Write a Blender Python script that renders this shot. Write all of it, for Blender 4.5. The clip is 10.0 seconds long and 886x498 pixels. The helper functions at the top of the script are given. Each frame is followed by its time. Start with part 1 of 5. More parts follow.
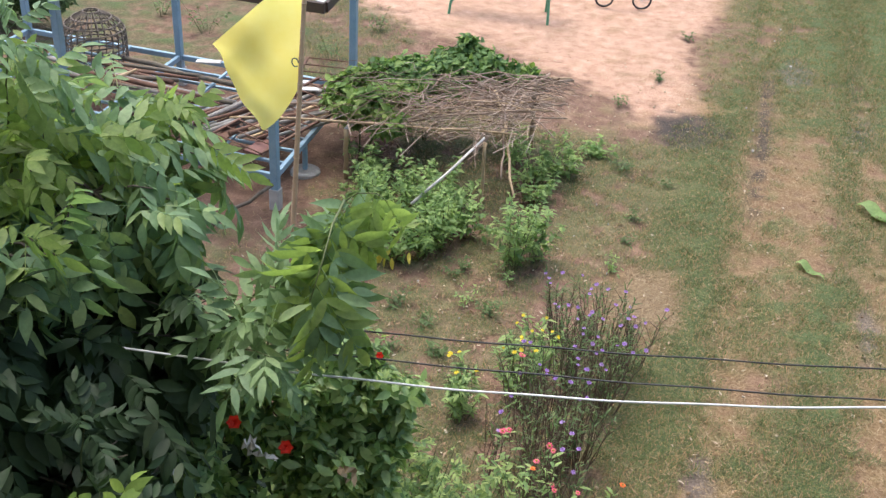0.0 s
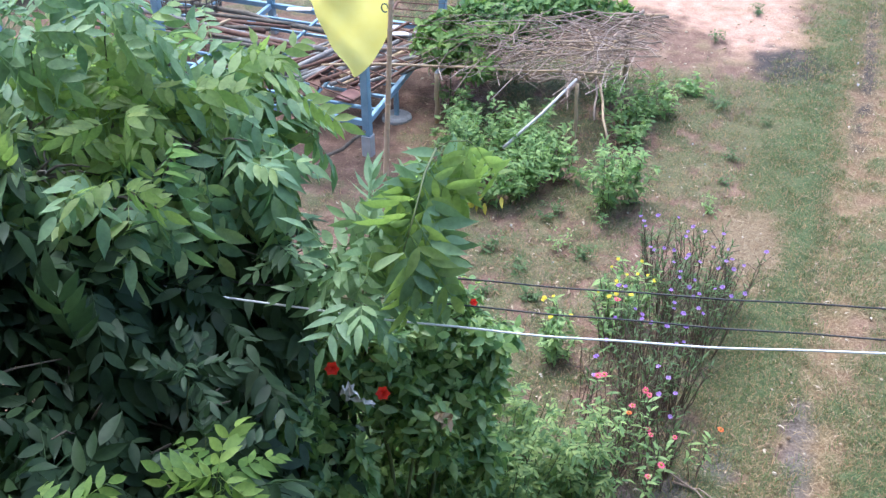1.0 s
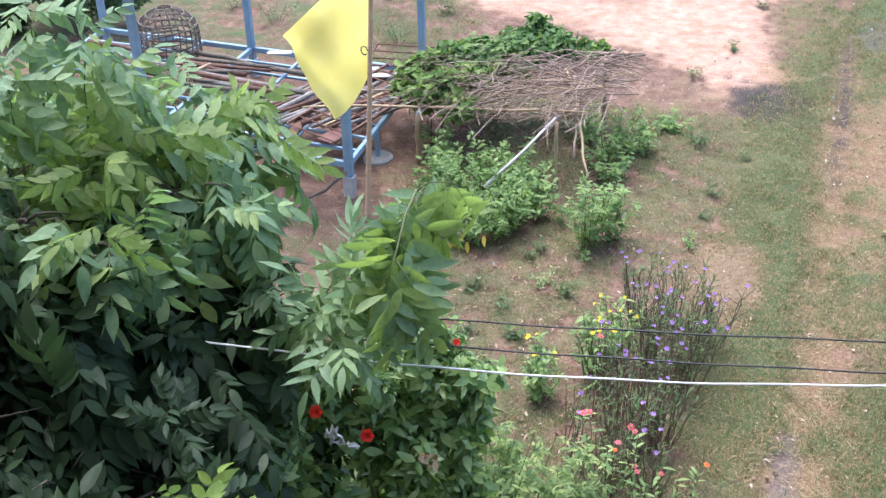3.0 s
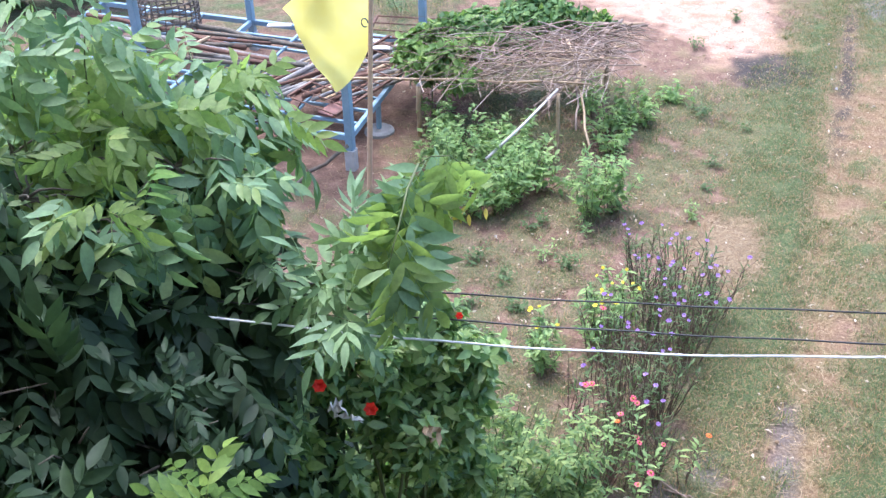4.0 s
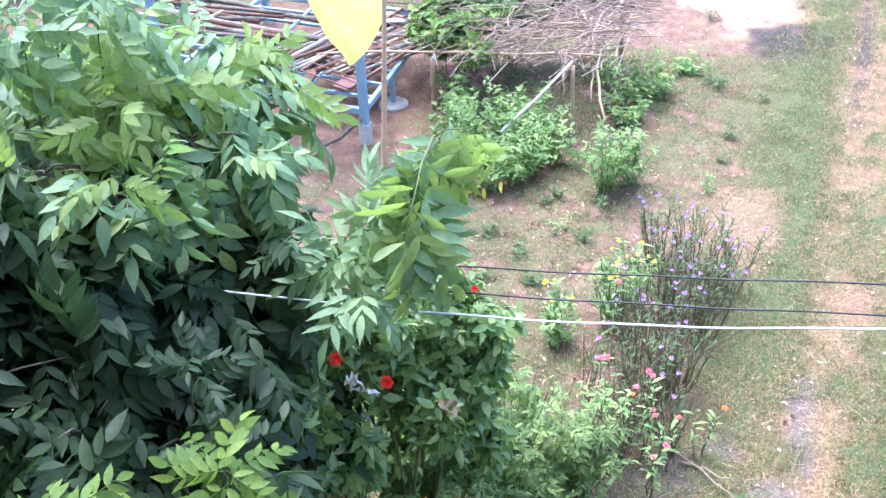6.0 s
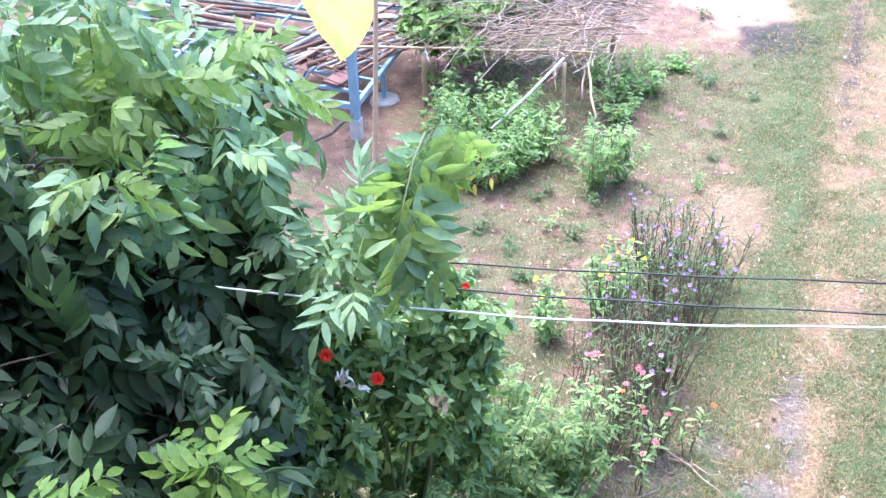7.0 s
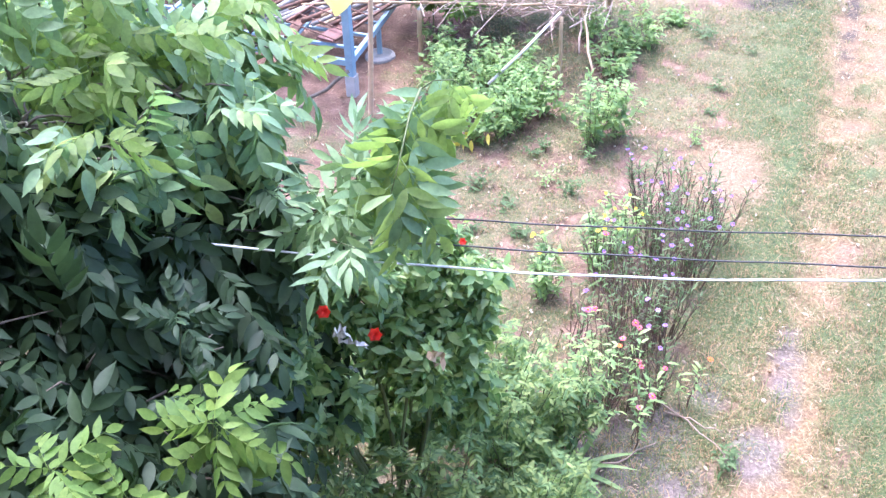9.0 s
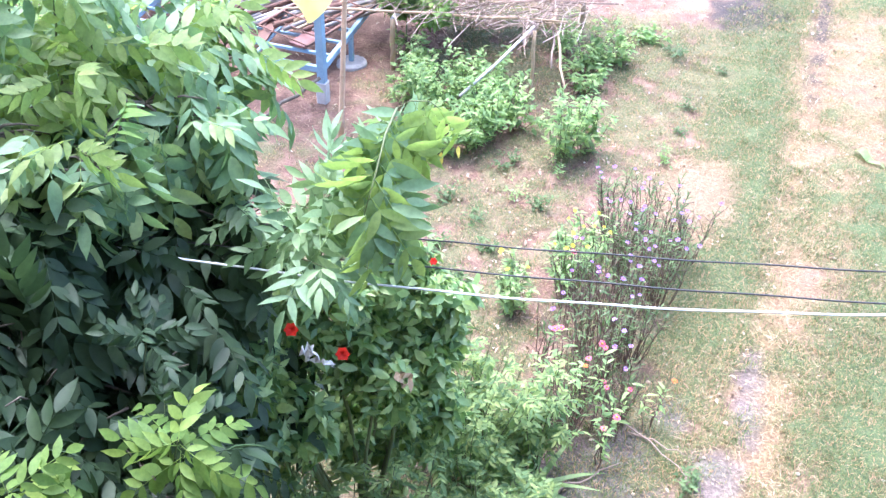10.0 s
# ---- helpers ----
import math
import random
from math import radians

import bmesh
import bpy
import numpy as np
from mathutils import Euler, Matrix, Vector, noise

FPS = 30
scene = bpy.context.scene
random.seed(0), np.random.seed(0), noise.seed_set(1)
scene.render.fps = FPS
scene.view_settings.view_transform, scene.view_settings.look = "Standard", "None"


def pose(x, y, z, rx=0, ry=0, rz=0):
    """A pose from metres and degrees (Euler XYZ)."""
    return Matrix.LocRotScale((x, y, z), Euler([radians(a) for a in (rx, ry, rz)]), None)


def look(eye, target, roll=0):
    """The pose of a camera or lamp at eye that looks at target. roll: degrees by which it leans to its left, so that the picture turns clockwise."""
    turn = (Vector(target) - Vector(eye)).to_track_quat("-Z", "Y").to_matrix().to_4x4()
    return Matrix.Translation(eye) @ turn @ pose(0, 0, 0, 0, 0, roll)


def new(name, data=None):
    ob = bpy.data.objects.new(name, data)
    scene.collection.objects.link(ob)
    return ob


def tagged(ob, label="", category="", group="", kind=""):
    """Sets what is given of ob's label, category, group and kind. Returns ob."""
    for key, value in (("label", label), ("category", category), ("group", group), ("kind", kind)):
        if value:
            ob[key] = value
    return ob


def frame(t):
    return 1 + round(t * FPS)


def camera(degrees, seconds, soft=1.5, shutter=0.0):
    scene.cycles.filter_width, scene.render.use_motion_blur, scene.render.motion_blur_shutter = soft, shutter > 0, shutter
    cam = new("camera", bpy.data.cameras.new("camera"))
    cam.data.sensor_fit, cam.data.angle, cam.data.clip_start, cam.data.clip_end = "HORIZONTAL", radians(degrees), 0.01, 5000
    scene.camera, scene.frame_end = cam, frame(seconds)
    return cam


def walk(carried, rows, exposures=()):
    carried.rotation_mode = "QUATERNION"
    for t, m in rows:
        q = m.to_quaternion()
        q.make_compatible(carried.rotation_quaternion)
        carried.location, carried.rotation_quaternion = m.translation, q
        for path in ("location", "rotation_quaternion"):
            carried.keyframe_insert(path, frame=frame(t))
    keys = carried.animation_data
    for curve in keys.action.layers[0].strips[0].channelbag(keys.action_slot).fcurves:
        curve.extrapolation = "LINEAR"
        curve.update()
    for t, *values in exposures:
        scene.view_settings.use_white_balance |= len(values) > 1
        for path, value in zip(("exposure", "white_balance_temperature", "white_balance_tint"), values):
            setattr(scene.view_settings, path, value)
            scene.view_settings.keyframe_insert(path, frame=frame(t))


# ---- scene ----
cam = camera(46.2, 10.0, soft=1.4)
PATH = [
    (0, pose(0.008, -0.026, 5.472, 0, 0, 15.42) @ pose(0, 0, 0, 58.98) @ pose(0, 0, 0, 0, 0, 3.64)),
    (0.5, pose(-0.019, 0.015, 5.496, 0, 0, 17.27) @ pose(0, 0, 0, 57.08) @ pose(0, 0, 0, 0, 0, 2.51)),
    (1, pose(0.002, -0.008, 5.487, 0, 0, 21.40) @ pose(0, 0, 0, 55.65) @ pose(0, 0, 0, 0, 0, -0.40)),
    (1.5, pose(0.008, -0.002, 5.506, 0, 0, 21.93) @ pose(0, 0, 0, 55.83) @ pose(0, 0, 0, 0, 0, -0.80)),
    (2, pose(0.007, 0.011, 5.516, 0, 0, 20.60) @ pose(0, 0, 0, 57.48) @ pose(0, 0, 0, 0, 0, 0.13)),
    (2.5, pose(0.016, -0.010, 5.501, 0, 0, 20.45) @ pose(0, 0, 0, 57.82) @ pose(0, 0, 0, 0, 0, -0.68)),
    (4, pose(0.011, -0.007, 5.510, 0, 0, 20.47) @ pose(0, 0, 0, 56.22) @ pose(0, 0, 0, 0, 0, -1.22)),
    (4.5, pose(-0.003, 0.006, 5.507, 0, 0, 20.86) @ pose(0, 0, 0, 55.03) @ pose(0, 0, 0, 0, 0, -1.44)),
    (5, pose(0.005, -0.006, 5.502, 0, 0, 21.46) @ pose(0, 0, 0, 55.74) @ pose(0, 0, 0, 0, 0, -2.12)),
    (5.5, pose(0.009, -0.004, 5.503, 0, 0, 21.68) @ pose(0, 0, 0, 55.16) @ pose(0, 0, 0, 0, 0, -2.26)),
    (7, pose(0.002, -0.004, 5.508, 0, 0, 20.84) @ pose(0, 0, 0, 54.55) @ pose(0, 0, 0, 0, 0, -1.40)),
    (7.5, pose(0.000, -0.004, 5.505, 0, 0, 20.82) @ pose(0, 0, 0, 54.69) @ pose(0, 0, 0, 0, 0, -1.48)),
    (8, pose(0.006, -0.010, 5.493, 0, 0, 20.98) @ pose(0, 0, 0, 54.46) @ pose(0, 0, 0, 0, 0, -1.93)),
    (8.5, pose(0.003, -0.005, 5.492, 0, 0, 20.98) @ pose(0, 0, 0, 52.74) @ pose(0, 0, 0, 0, 0, -2.07)),
    (9, pose(0.001, 0.000, 5.496, 0, 0, 20.71) @ pose(0, 0, 0, 52.20) @ pose(0, 0, 0, 0, 0, -1.67)),
    (9.5, pose(0.006, -0.007, 5.488, 0, 0, 20.61) @ pose(0, 0, 0, 52.14) @ pose(0, 0, 0, 0, 0, -1.70)),
    (10, pose(-0.060, 0.061, 5.538, 0, 0, 18.15) @ pose(0, 0, 0, 52.38) @ pose(0, 0, 0, 0, 0, 1.55)),
]
EXPOSURES = [(0, 1.3, 6420, 8), (0.5, 1.64, 5860, 8), (1, 1.68, 5280, 9), (1.5, 2.06, 5270, 9), (2, 1.88, 5480, 10), (2.5, 1.7, 5780, 12), (4, 1.97, 5400, 14), (4.5, 2.12, 5360, 14), (5, 2.1, 5330, 14), (5.5, 2.37, 5280, 15), (7, 2.57, 5170, 17), (8, 2.52, 5230, 20), (9, 2.77, 5270, 25), (9.6, 2.82, 5350, 25), (10, 2.87, 5300, 20)]
walk(cam, PATH, EXPOSURES)

# ---- daylight: thin overcast, high soft sun ----
SUN_ELEVATION, SUN_TURN = radians(70), radians(-50)
world = bpy.data.worlds.new("sky")
scene.world = world
world.use_nodes = True
sky = world.node_tree.nodes.new("ShaderNodeTexSky")
sky.sky_type, sky.sun_disc = "NISHITA", False
sky.sun_elevation, sky.sun_rotation = SUN_ELEVATION, SUN_TURN
sky.dust_density = 4.0
world.node_tree.links.new(sky.outputs[0], world.node_tree.nodes["Background"].inputs[0])
world.node_tree.nodes["Background"].inputs[1].default_value = 0.15
sun = new("sun", bpy.data.lights.new("sun", "SUN"))
sun.data.energy, sun.data.angle, sun.data.color = 1.0, radians(40), (1.0, 0.96, 0.9)
sun_way = Vector((math.sin(SUN_TURN) * math.cos(SUN_ELEVATION), math.cos(SUN_TURN) * math.cos(SUN_ELEVATION), math.sin(SUN_ELEVATION)))
sun.matrix_world = look(sun_way * 40, (0, 0, 0))


# ---- materials ----
def material(name):
    m = bpy.data.materials.new(name)
    m.use_nodes = True
    return m, m.node_tree.nodes, m.node_tree.links, m.node_tree.nodes["Principled BSDF"]


def noise_node(nodes, links, scale, detail=4.0, coords="Object", rough=0.6):
    tc = nodes.new("ShaderNodeTexCoord")
    n = nodes.new("ShaderNodeTexNoise")
    n.inputs["Scale"].default_value, n.inputs["Detail"].default_value, n.inputs["Roughness"].default_value = scale, detail, rough
    links.new(tc.outputs[coords], n.inputs["Vector"])
    return n.outputs["Fac"]


def ramp(nodes, links, fac, stops):
    r = nodes.new("ShaderNodeValToRGB")
    while len(r.color_ramp.elements) < len(stops):
        r.color_ramp.elements.new(0.5)
    for e, (p, c) in zip(r.color_ramp.elements, stops):
        e.position, e.color = p, (*c, 1)
    links.new(fac, r.inputs[0])
    return r.outputs[0]


def mixed(nodes, links, fac, a, b, kind="MIX"):
    m = nodes.new("ShaderNodeMix")
    m.data_type, m.blend_type = "RGBA", kind
    for socket, value in ((m.inputs[0], fac), (m.inputs[6], a), (m.inputs[7], b)):
        if isinstance(value, (int, float)):
            socket.default_value = value
        elif isinstance(value, tuple):
            socket.default_value = (*value, 1)
        else:
            links.new(value, socket)
    return m.outputs[2]


def bumped(nodes, links, bsdf, fac, strength=0.3, distance=0.01):
    b = nodes.new("ShaderNodeBump")
    b.inputs["Strength"].default_value, b.inputs["Distance"].default_value = strength, distance
    links.new(fac, b.inputs["Height"])
    links.new(b.outputs[0], bsdf.inputs["Normal"])


def plain(name, dark, light, scale=12.0, rough=0.7, metal=0.0, bump=0.25, distance=0.004, fine=90.0):
    """Colour between two tones at two scales, with fine relief."""
    m, nodes, links, bsdf = material(name)
    a, b = noise_node(nodes, links, scale), noise_node(nodes, links, fine, 3)
    c = ramp(nodes, links, a, [(0.3, dark), (0.7, light)])
    c = mixed(nodes, links, 0.35, c, ramp(nodes, links, b, [(0.3, dark), (0.75, light)]))
    links.new(c, bsdf.inputs["Base Color"])
    bsdf.inputs["Roughness"].default_value, bsdf.inputs["Metallic"].default_value = rough, metal
    bumped(nodes, links, bsdf, b, bump, distance)
    return m


def leafy(name, tones, rough=0.52, through_leaf=0.3, object_random=False, gloss=0.35):
    """Leaf: tone by leaf, paler underside light through a translucent share."""
    m, nodes, links, bsdf = material(name)
    if object_random:
        pick = nodes.new("ShaderNodeObjectInfo").outputs["Random"]
        geo = nodes.new("ShaderNodeNewGeometry").outputs["Random Per Island"]
        add = nodes.new("ShaderNodeMath")
        add.operation = "MULTIPLY_ADD"
        links.new(geo, add.inputs[0])
        add.inputs[1].default_value = 0.5
        half = nodes.new("ShaderNodeMath")
        half.operation = "MULTIPLY"
        links.new(pick, half.inputs[0])
        half.inputs[1].default_value = 0.5
        links.new(half.outputs[0], add.inputs[2])
        pick = add.outputs[0]
    else:
        pick = nodes.new("ShaderNodeNewGeometry").outputs["Random Per Island"]
    n = len(tones)
    c = ramp(nodes, links, pick, [(i / max(1, n - 1), t) for i, t in enumerate(tones)])
    blotch = noise_node(nodes, links, 35.0, 3)
    c = mixed(nodes, links, 0.5, c, ramp(nodes, links, blotch, [(0.3, (0.6, 0.62, 0.55)), (0.7, (1.25, 1.2, 1.1))]), "MULTIPLY")
    links.new(c, bsdf.inputs["Base Color"])
    bsdf.inputs["Roughness"].default_value = rough
    bsdf.inputs["Specular IOR Level"].default_value = gloss
    bumped(nodes, links, bsdf, noise_node(nodes, links, 140.0, 2), 0.2, 0.002)
    tr = nodes.new("ShaderNodeBsdfTranslucent")
    links.new(mixed(nodes, links, 1.0, c, (1.25, 1.35, 0.8), "MULTIPLY"), tr.inputs[0])
    mx = nodes.new("ShaderNodeMixShader")
    mx.inputs[0].default_value = through_leaf
    links.new(bsdf.outputs[0], mx.inputs[1])
    links.new(tr.outputs[0], mx.inputs[2])
    links.new(mx.outputs[0], nodes["Material Output"].inputs[0])
    return m


def ground_material():
    """Red soil, sand, turf, dry thatch and gravel, mixed by the sheet's own cover values."""
    m, nodes, links, bsdf = material("ground_soil")

    def cover(name):
        a = nodes.new("ShaderNodeAttribute")
        a.attribute_name = name
        return a.outputs["Fac"]
    big, mid, fine, grit = (noise_node(nodes, links, s, d) for s, d in ((0.7, 5), (5.0, 8), (40.0, 8), (190.0, 4)))
    soil = ramp(nodes, links, mid, [(0.25, (0.088, 0.054, 0.040)), (0.5, (0.185, 0.114, 0.083)), (0.75, (0.31, 0.205, 0.152))])
    soil = mixed(nodes, links, 0.55, soil, ramp(nodes, links, fine, [(0.3, (0.5, 0.5, 0.5)), (0.7, (1.35, 1.3, 1.25))]), "MULTIPLY")
    sand = ramp(nodes, links, mid, [(0.25, (0.32, 0.19, 0.13)), (0.55, (0.48, 0.31, 0.225)), (0.8, (0.6, 0.42, 0.32))])
    sand = mixed(nodes, links, 0.4, sand, ramp(nodes, links, fine, [(0.3, (0.7, 0.65, 0.6)), (0.6, (1.1, 1.1, 1.1))]), "MULTIPLY")
    turf = ramp(nodes, links, fine, [(0.25, (0.04, 0.06, 0.025)), (0.5, (0.088, 0.12, 0.05)), (0.75, (0.185, 0.178, 0.09))])
    thatch = ramp(nodes, links, fine, [(0.2, (0.10, 0.066, 0.036)), (0.5, (0.215, 0.145, 0.078)), (0.8, (0.40, 0.29, 0.175))])
    gravel = ramp(nodes, links, fine, [(0.2, (0.07, 0.064, 0.062)), (0.5, (0.14, 0.128, 0.124)), (0.8, (0.26, 0.24, 0.23))])
    c = mixed(nodes, links, cover("sand"), soil, sand)
    c = mixed(nodes, links, cover("dry"), c, thatch)
    c = mixed(nodes, links, cover("turf"), c, turf)
    c = mixed(nodes, links, cover("gravel"), c, gravel)
    c = mixed(nodes, links, cover("char"), c, (0.058, 0.05, 0.046))
    c = mixed(nodes, links, 0.5, c, ramp(nodes, links, grit, [(0.32, (0.42, 0.42, 0.42)), (0.68, (1.5, 1.5, 1.5))]), "MULTIPLY")
    c = mixed(nodes, links, 0.3, c, ramp(nodes, links, big, [(0.3, (0.66, 0.68, 0.66)), (0.7, (1.12, 1.06, 1.02))]), "MULTIPLY")
    links.new(c, bsdf.inputs["Base Color"])
    bsdf.inputs["Roughness"].default_value = 0.95
    bsdf.inputs["Specular IOR Level"].default_value = 0.15
    bumped(nodes, links, bsdf, fine, 0.7, 0.03)
    return m


GROUND = ground_material()
# Side and inner crown leaves are coloured darker to stand for shade.
SHADED_LEAF = leafy("shaded_tree_leaf", [(0.025, 0.049, 0.025), (0.036, 0.067, 0.031), (0.049, 0.084, 0.037)], gloss=0.28)
YOUNG_LEAF = leafy("young_leaf", [(0.198, 0.286, 0.101), (0.272, 0.356, 0.129), (0.377, 0.427, 0.161)], through_leaf=0.6)
SPRIG_LEAF = leafy("sprig_leaf", [(0.085, 0.16, 0.042), (0.14, 0.225, 0.055), (0.235, 0.32, 0.075), (0.3, 0.37, 0.085)], rough=0.55, through_leaf=0.4, object_random=True, gloss=0.2)
# Same tree's upper and single leaves, coloured lighter as if sunlit.
SUNLIT_LEAF = leafy("sunlit_tree_leaf", [(0.139, 0.237, 0.139), (0.195, 0.309, 0.168), (0.252, 0.355, 0.177), (0.376, 0.474, 0.197)], rough=0.52, through_leaf=0.4)
SUNLIT_LEAF_PIECE = leafy("sunlit_leaf_piece", [(0.136, 0.228, 0.133), (0.196, 0.304, 0.164), (0.254, 0.354, 0.175), (0.360, 0.457, 0.196)], object_random=True, through_leaf=0.36)
HIBISCUS_LEAF = leafy("hibiscus_leaf", [(0.103, 0.191, 0.078), (0.175, 0.285, 0.106), (0.269, 0.384, 0.146), (0.392, 0.493, 0.199)], rough=0.42, through_leaf=0.38, gloss=0.5)
LOW_BUSH_LEAF = leafy("low_bush_leaf", [(0.102, 0.173, 0.077), (0.166, 0.251, 0.102), (0.251, 0.340, 0.130), (0.342, 0.414, 0.167)], rough=0.6, through_leaf=0.42, gloss=0.2)
GARDEN_LEAF = leafy("garden_leaf", [(0.156, 0.249, 0.112), (0.255, 0.370, 0.158), (0.373, 0.480, 0.205)], rough=0.65, through_leaf=0.48, gloss=0.2)
VINE_LEAF = leafy("vine_leaf", [(0.110, 0.190, 0.060), (0.180, 0.280, 0.085), (0.270, 0.360, 0.110)], rough=0.6, gloss=0.2)
DARK_VINE_LEAF = leafy("dark_vine_leaf", [(0.070, 0.138, 0.053), (0.124, 0.217, 0.075), (0.232, 0.334, 0.105)], rough=0.6, gloss=0.25)
DARK_LEAF = leafy("dark_bush_leaf", [(0.033, 0.065, 0.026), (0.065, 0.117, 0.039), (0.104, 0.156, 0.058)], rough=0.6)
YELLOW_LEAF = leafy("yellowing_leaf", [(0.45, 0.38, 0.05), (0.55, 0.45, 0.08)])
WIRY_LEAF = leafy("wiry_leaf", [(0.065, 0.110, 0.038), (0.100, 0.158, 0.058), (0.142, 0.205, 0.077)], rough=0.6)
GRASS = leafy("grass_blade", [(0.064, 0.109, 0.039), (0.113, 0.156, 0.055), (0.204, 0.195, 0.082), (0.462, 0.278, 0.172)], rough=0.6)
STRAW = leafy("dry_straw", [(0.167, 0.104, 0.055), (0.250, 0.170, 0.094), (0.346, 0.253, 0.154), (0.393, 0.308, 0.209)], rough=0.7, through_leaf=0.15)
LITTER = leafy("leaf_litter", [(0.12, 0.08, 0.05), (0.3, 0.2, 0.12), (0.4, 0.31, 0.22), (0.52, 0.45, 0.36)], rough=0.8, through_leaf=0.1)
STEM = plain("green_stem", (0.07, 0.09, 0.03), (0.14, 0.16, 0.06), 30)
DRY_STEM = plain("dry_stem", (0.095, 0.06, 0.045), (0.2, 0.125, 0.09), 30)
BARK = plain("grey_bark", (0.08, 0.065, 0.05), (0.2, 0.17, 0.13), 18, 0.9, bump=0.6, distance=0.01)
TWIG = leafy("dead_twig", [(0.113, 0.074, 0.054), (0.226, 0.157, 0.118), (0.339, 0.258, 0.207), (0.434, 0.350, 0.305)], rough=0.85, through_leaf=0.0)
BAMBOO = plain("weathered_bamboo", (0.3, 0.2, 0.11), (0.5, 0.37, 0.22), 9, 0.6)
FLAG_POLE = plain("pale_bamboo", (0.46, 0.31, 0.19), (0.66, 0.48, 0.32), 9, 0.6)
GREY_POLE = plain("grey_old_pole", (0.13, 0.115, 0.1), (0.34, 0.315, 0.29), 9, 0.8)
PALE_POLE = plain("bleached_pole", (0.42, 0.39, 0.36), (0.66, 0.63, 0.58), 9, 0.7)
BLUE = plain("blue_painted_steel", (0.17, 0.28, 0.36), (0.3, 0.43, 0.52), 6, 0.5, 0.0, 0.1)
RUST = plain("rusty_steel", (0.075, 0.04, 0.028), (0.2, 0.1, 0.065), 12, 0.85)
BOARD = plain("red_brown_board", (0.12, 0.05, 0.04), (0.22, 0.1, 0.08), 10, 0.75)
CONCRETE = plain("grey_concrete", (0.22, 0.21, 0.2), (0.42, 0.41, 0.39), 10, 0.9, bump=0.5)
PALE_CONCRETE = plain("pale_concrete", (0.4, 0.38, 0.36), (0.6, 0.58, 0.55), 10, 0.9, bump=0.5)
ROOF_SHEET = plain("pale_roof_sheet", (0.6, 0.6, 0.6), (0.78, 0.78, 0.78), 5, 0.55)
FASCIA = plain("dark_fascia", (0.045, 0.03, 0.028), (0.1, 0.07, 0.06), 8, 0.7)
# Paint of the added unseen wall and slabs; its tone sets their bounce.
UNSEEN_PAINT = plain("unseen_cream_paint", (0.34, 0.32, 0.28), (0.45, 0.42, 0.37), 2.5, 0.8)
WHITE = plain("white_scrap", (0.4, 0.38, 0.35), (0.6, 0.58, 0.55), 20, 0.6)
BLACK_CABLE = plain("black_cable", (0.015, 0.015, 0.017), (0.04, 0.04, 0.042), 30, 0.5)
WHITE_CABLE = plain("white_cable", (0.62, 0.63, 0.64), (0.8, 0.8, 0.8), 14, 0.45)
GREEN_PAINT = plain("green_painted_steel", (0.06, 0.2, 0.1), (0.12, 0.32, 0.18), 10, 0.5)
RUBBER = plain("black_rubber", (0.015, 0.015, 0.015), (0.04, 0.04, 0.04), 30, 0.8)
WICKER = plain("grey_wicker", (0.07, 0.055, 0.045), (0.2, 0.165, 0.135), 30, 0.85)
RED_PETAL = leafy("red_petal", [(0.62, 0.02, 0.012), (0.75, 0.04, 0.02)], 0.6)
PINK_PETAL = leafy("pink_petal", [(0.75, 0.1, 0.22), (0.8, 0.22, 0.3), (0.7, 0.05, 0.2), (0.78, 0.3, 0.33)], 0.6, object_random=True)
ORANGE_PETAL = leafy("orange_petal", [(0.75, 0.13, 0.03), (0.8, 0.2, 0.05)], 0.6)
PURPLE_PETAL = leafy("purple_petal", [(0.27, 0.14, 0.5), (0.36, 0.21, 0.58), (0.48, 0.32, 0.66)], 0.6, object_random=True)
YELLOW_PETAL = leafy("yellow_petal", [(0.75, 0.58, 0.03), (0.8, 0.68, 0.08)], 0.6)
FLOWER_EYE = plain("flower_eye", (0.25, 0.14, 0.02), (0.45, 0.3, 0.05), 60)
EMBLEM = plain("flag_emblem_ink", (0.03, 0.06, 0.08), (0.06, 0.1, 0.13), 30)


def flag_material():
    m, nodes, links, bsdf = material("yellow_flag_cloth")
    weave = nodes.new("ShaderNodeTexWave")
    weave.inputs["Scale"].default_value = 160
    c = ramp(nodes, links, noise_node(nodes, links, 4.0), [(0.3, (0.92, 0.80, 0.2)), (0.7, (0.95, 0.86, 0.28))])
    links.new(c, bsdf.inputs["Base Color"])
    bsdf.inputs["Roughness"].default_value = 0.75
    bumped(nodes, links, bsdf, weave.outputs["Fac"], 0.1, 0.001)
    tr = nodes.new("ShaderNodeBsdfTranslucent")
    links.new(c, tr.inputs[0])
    mx = nodes.new("ShaderNodeMixShader")
    mx.inputs[0].default_value = 0.85
    links.new(bsdf.outputs[0], mx.inputs[1])
    links.new(tr.outputs[0], mx.inputs[2])
    links.new(mx.outputs[0], nodes["Material Output"].inputs[0])
    return m


FLAG = flag_material()


# ---- building helpers ----
rng = np.random.default_rng(7)


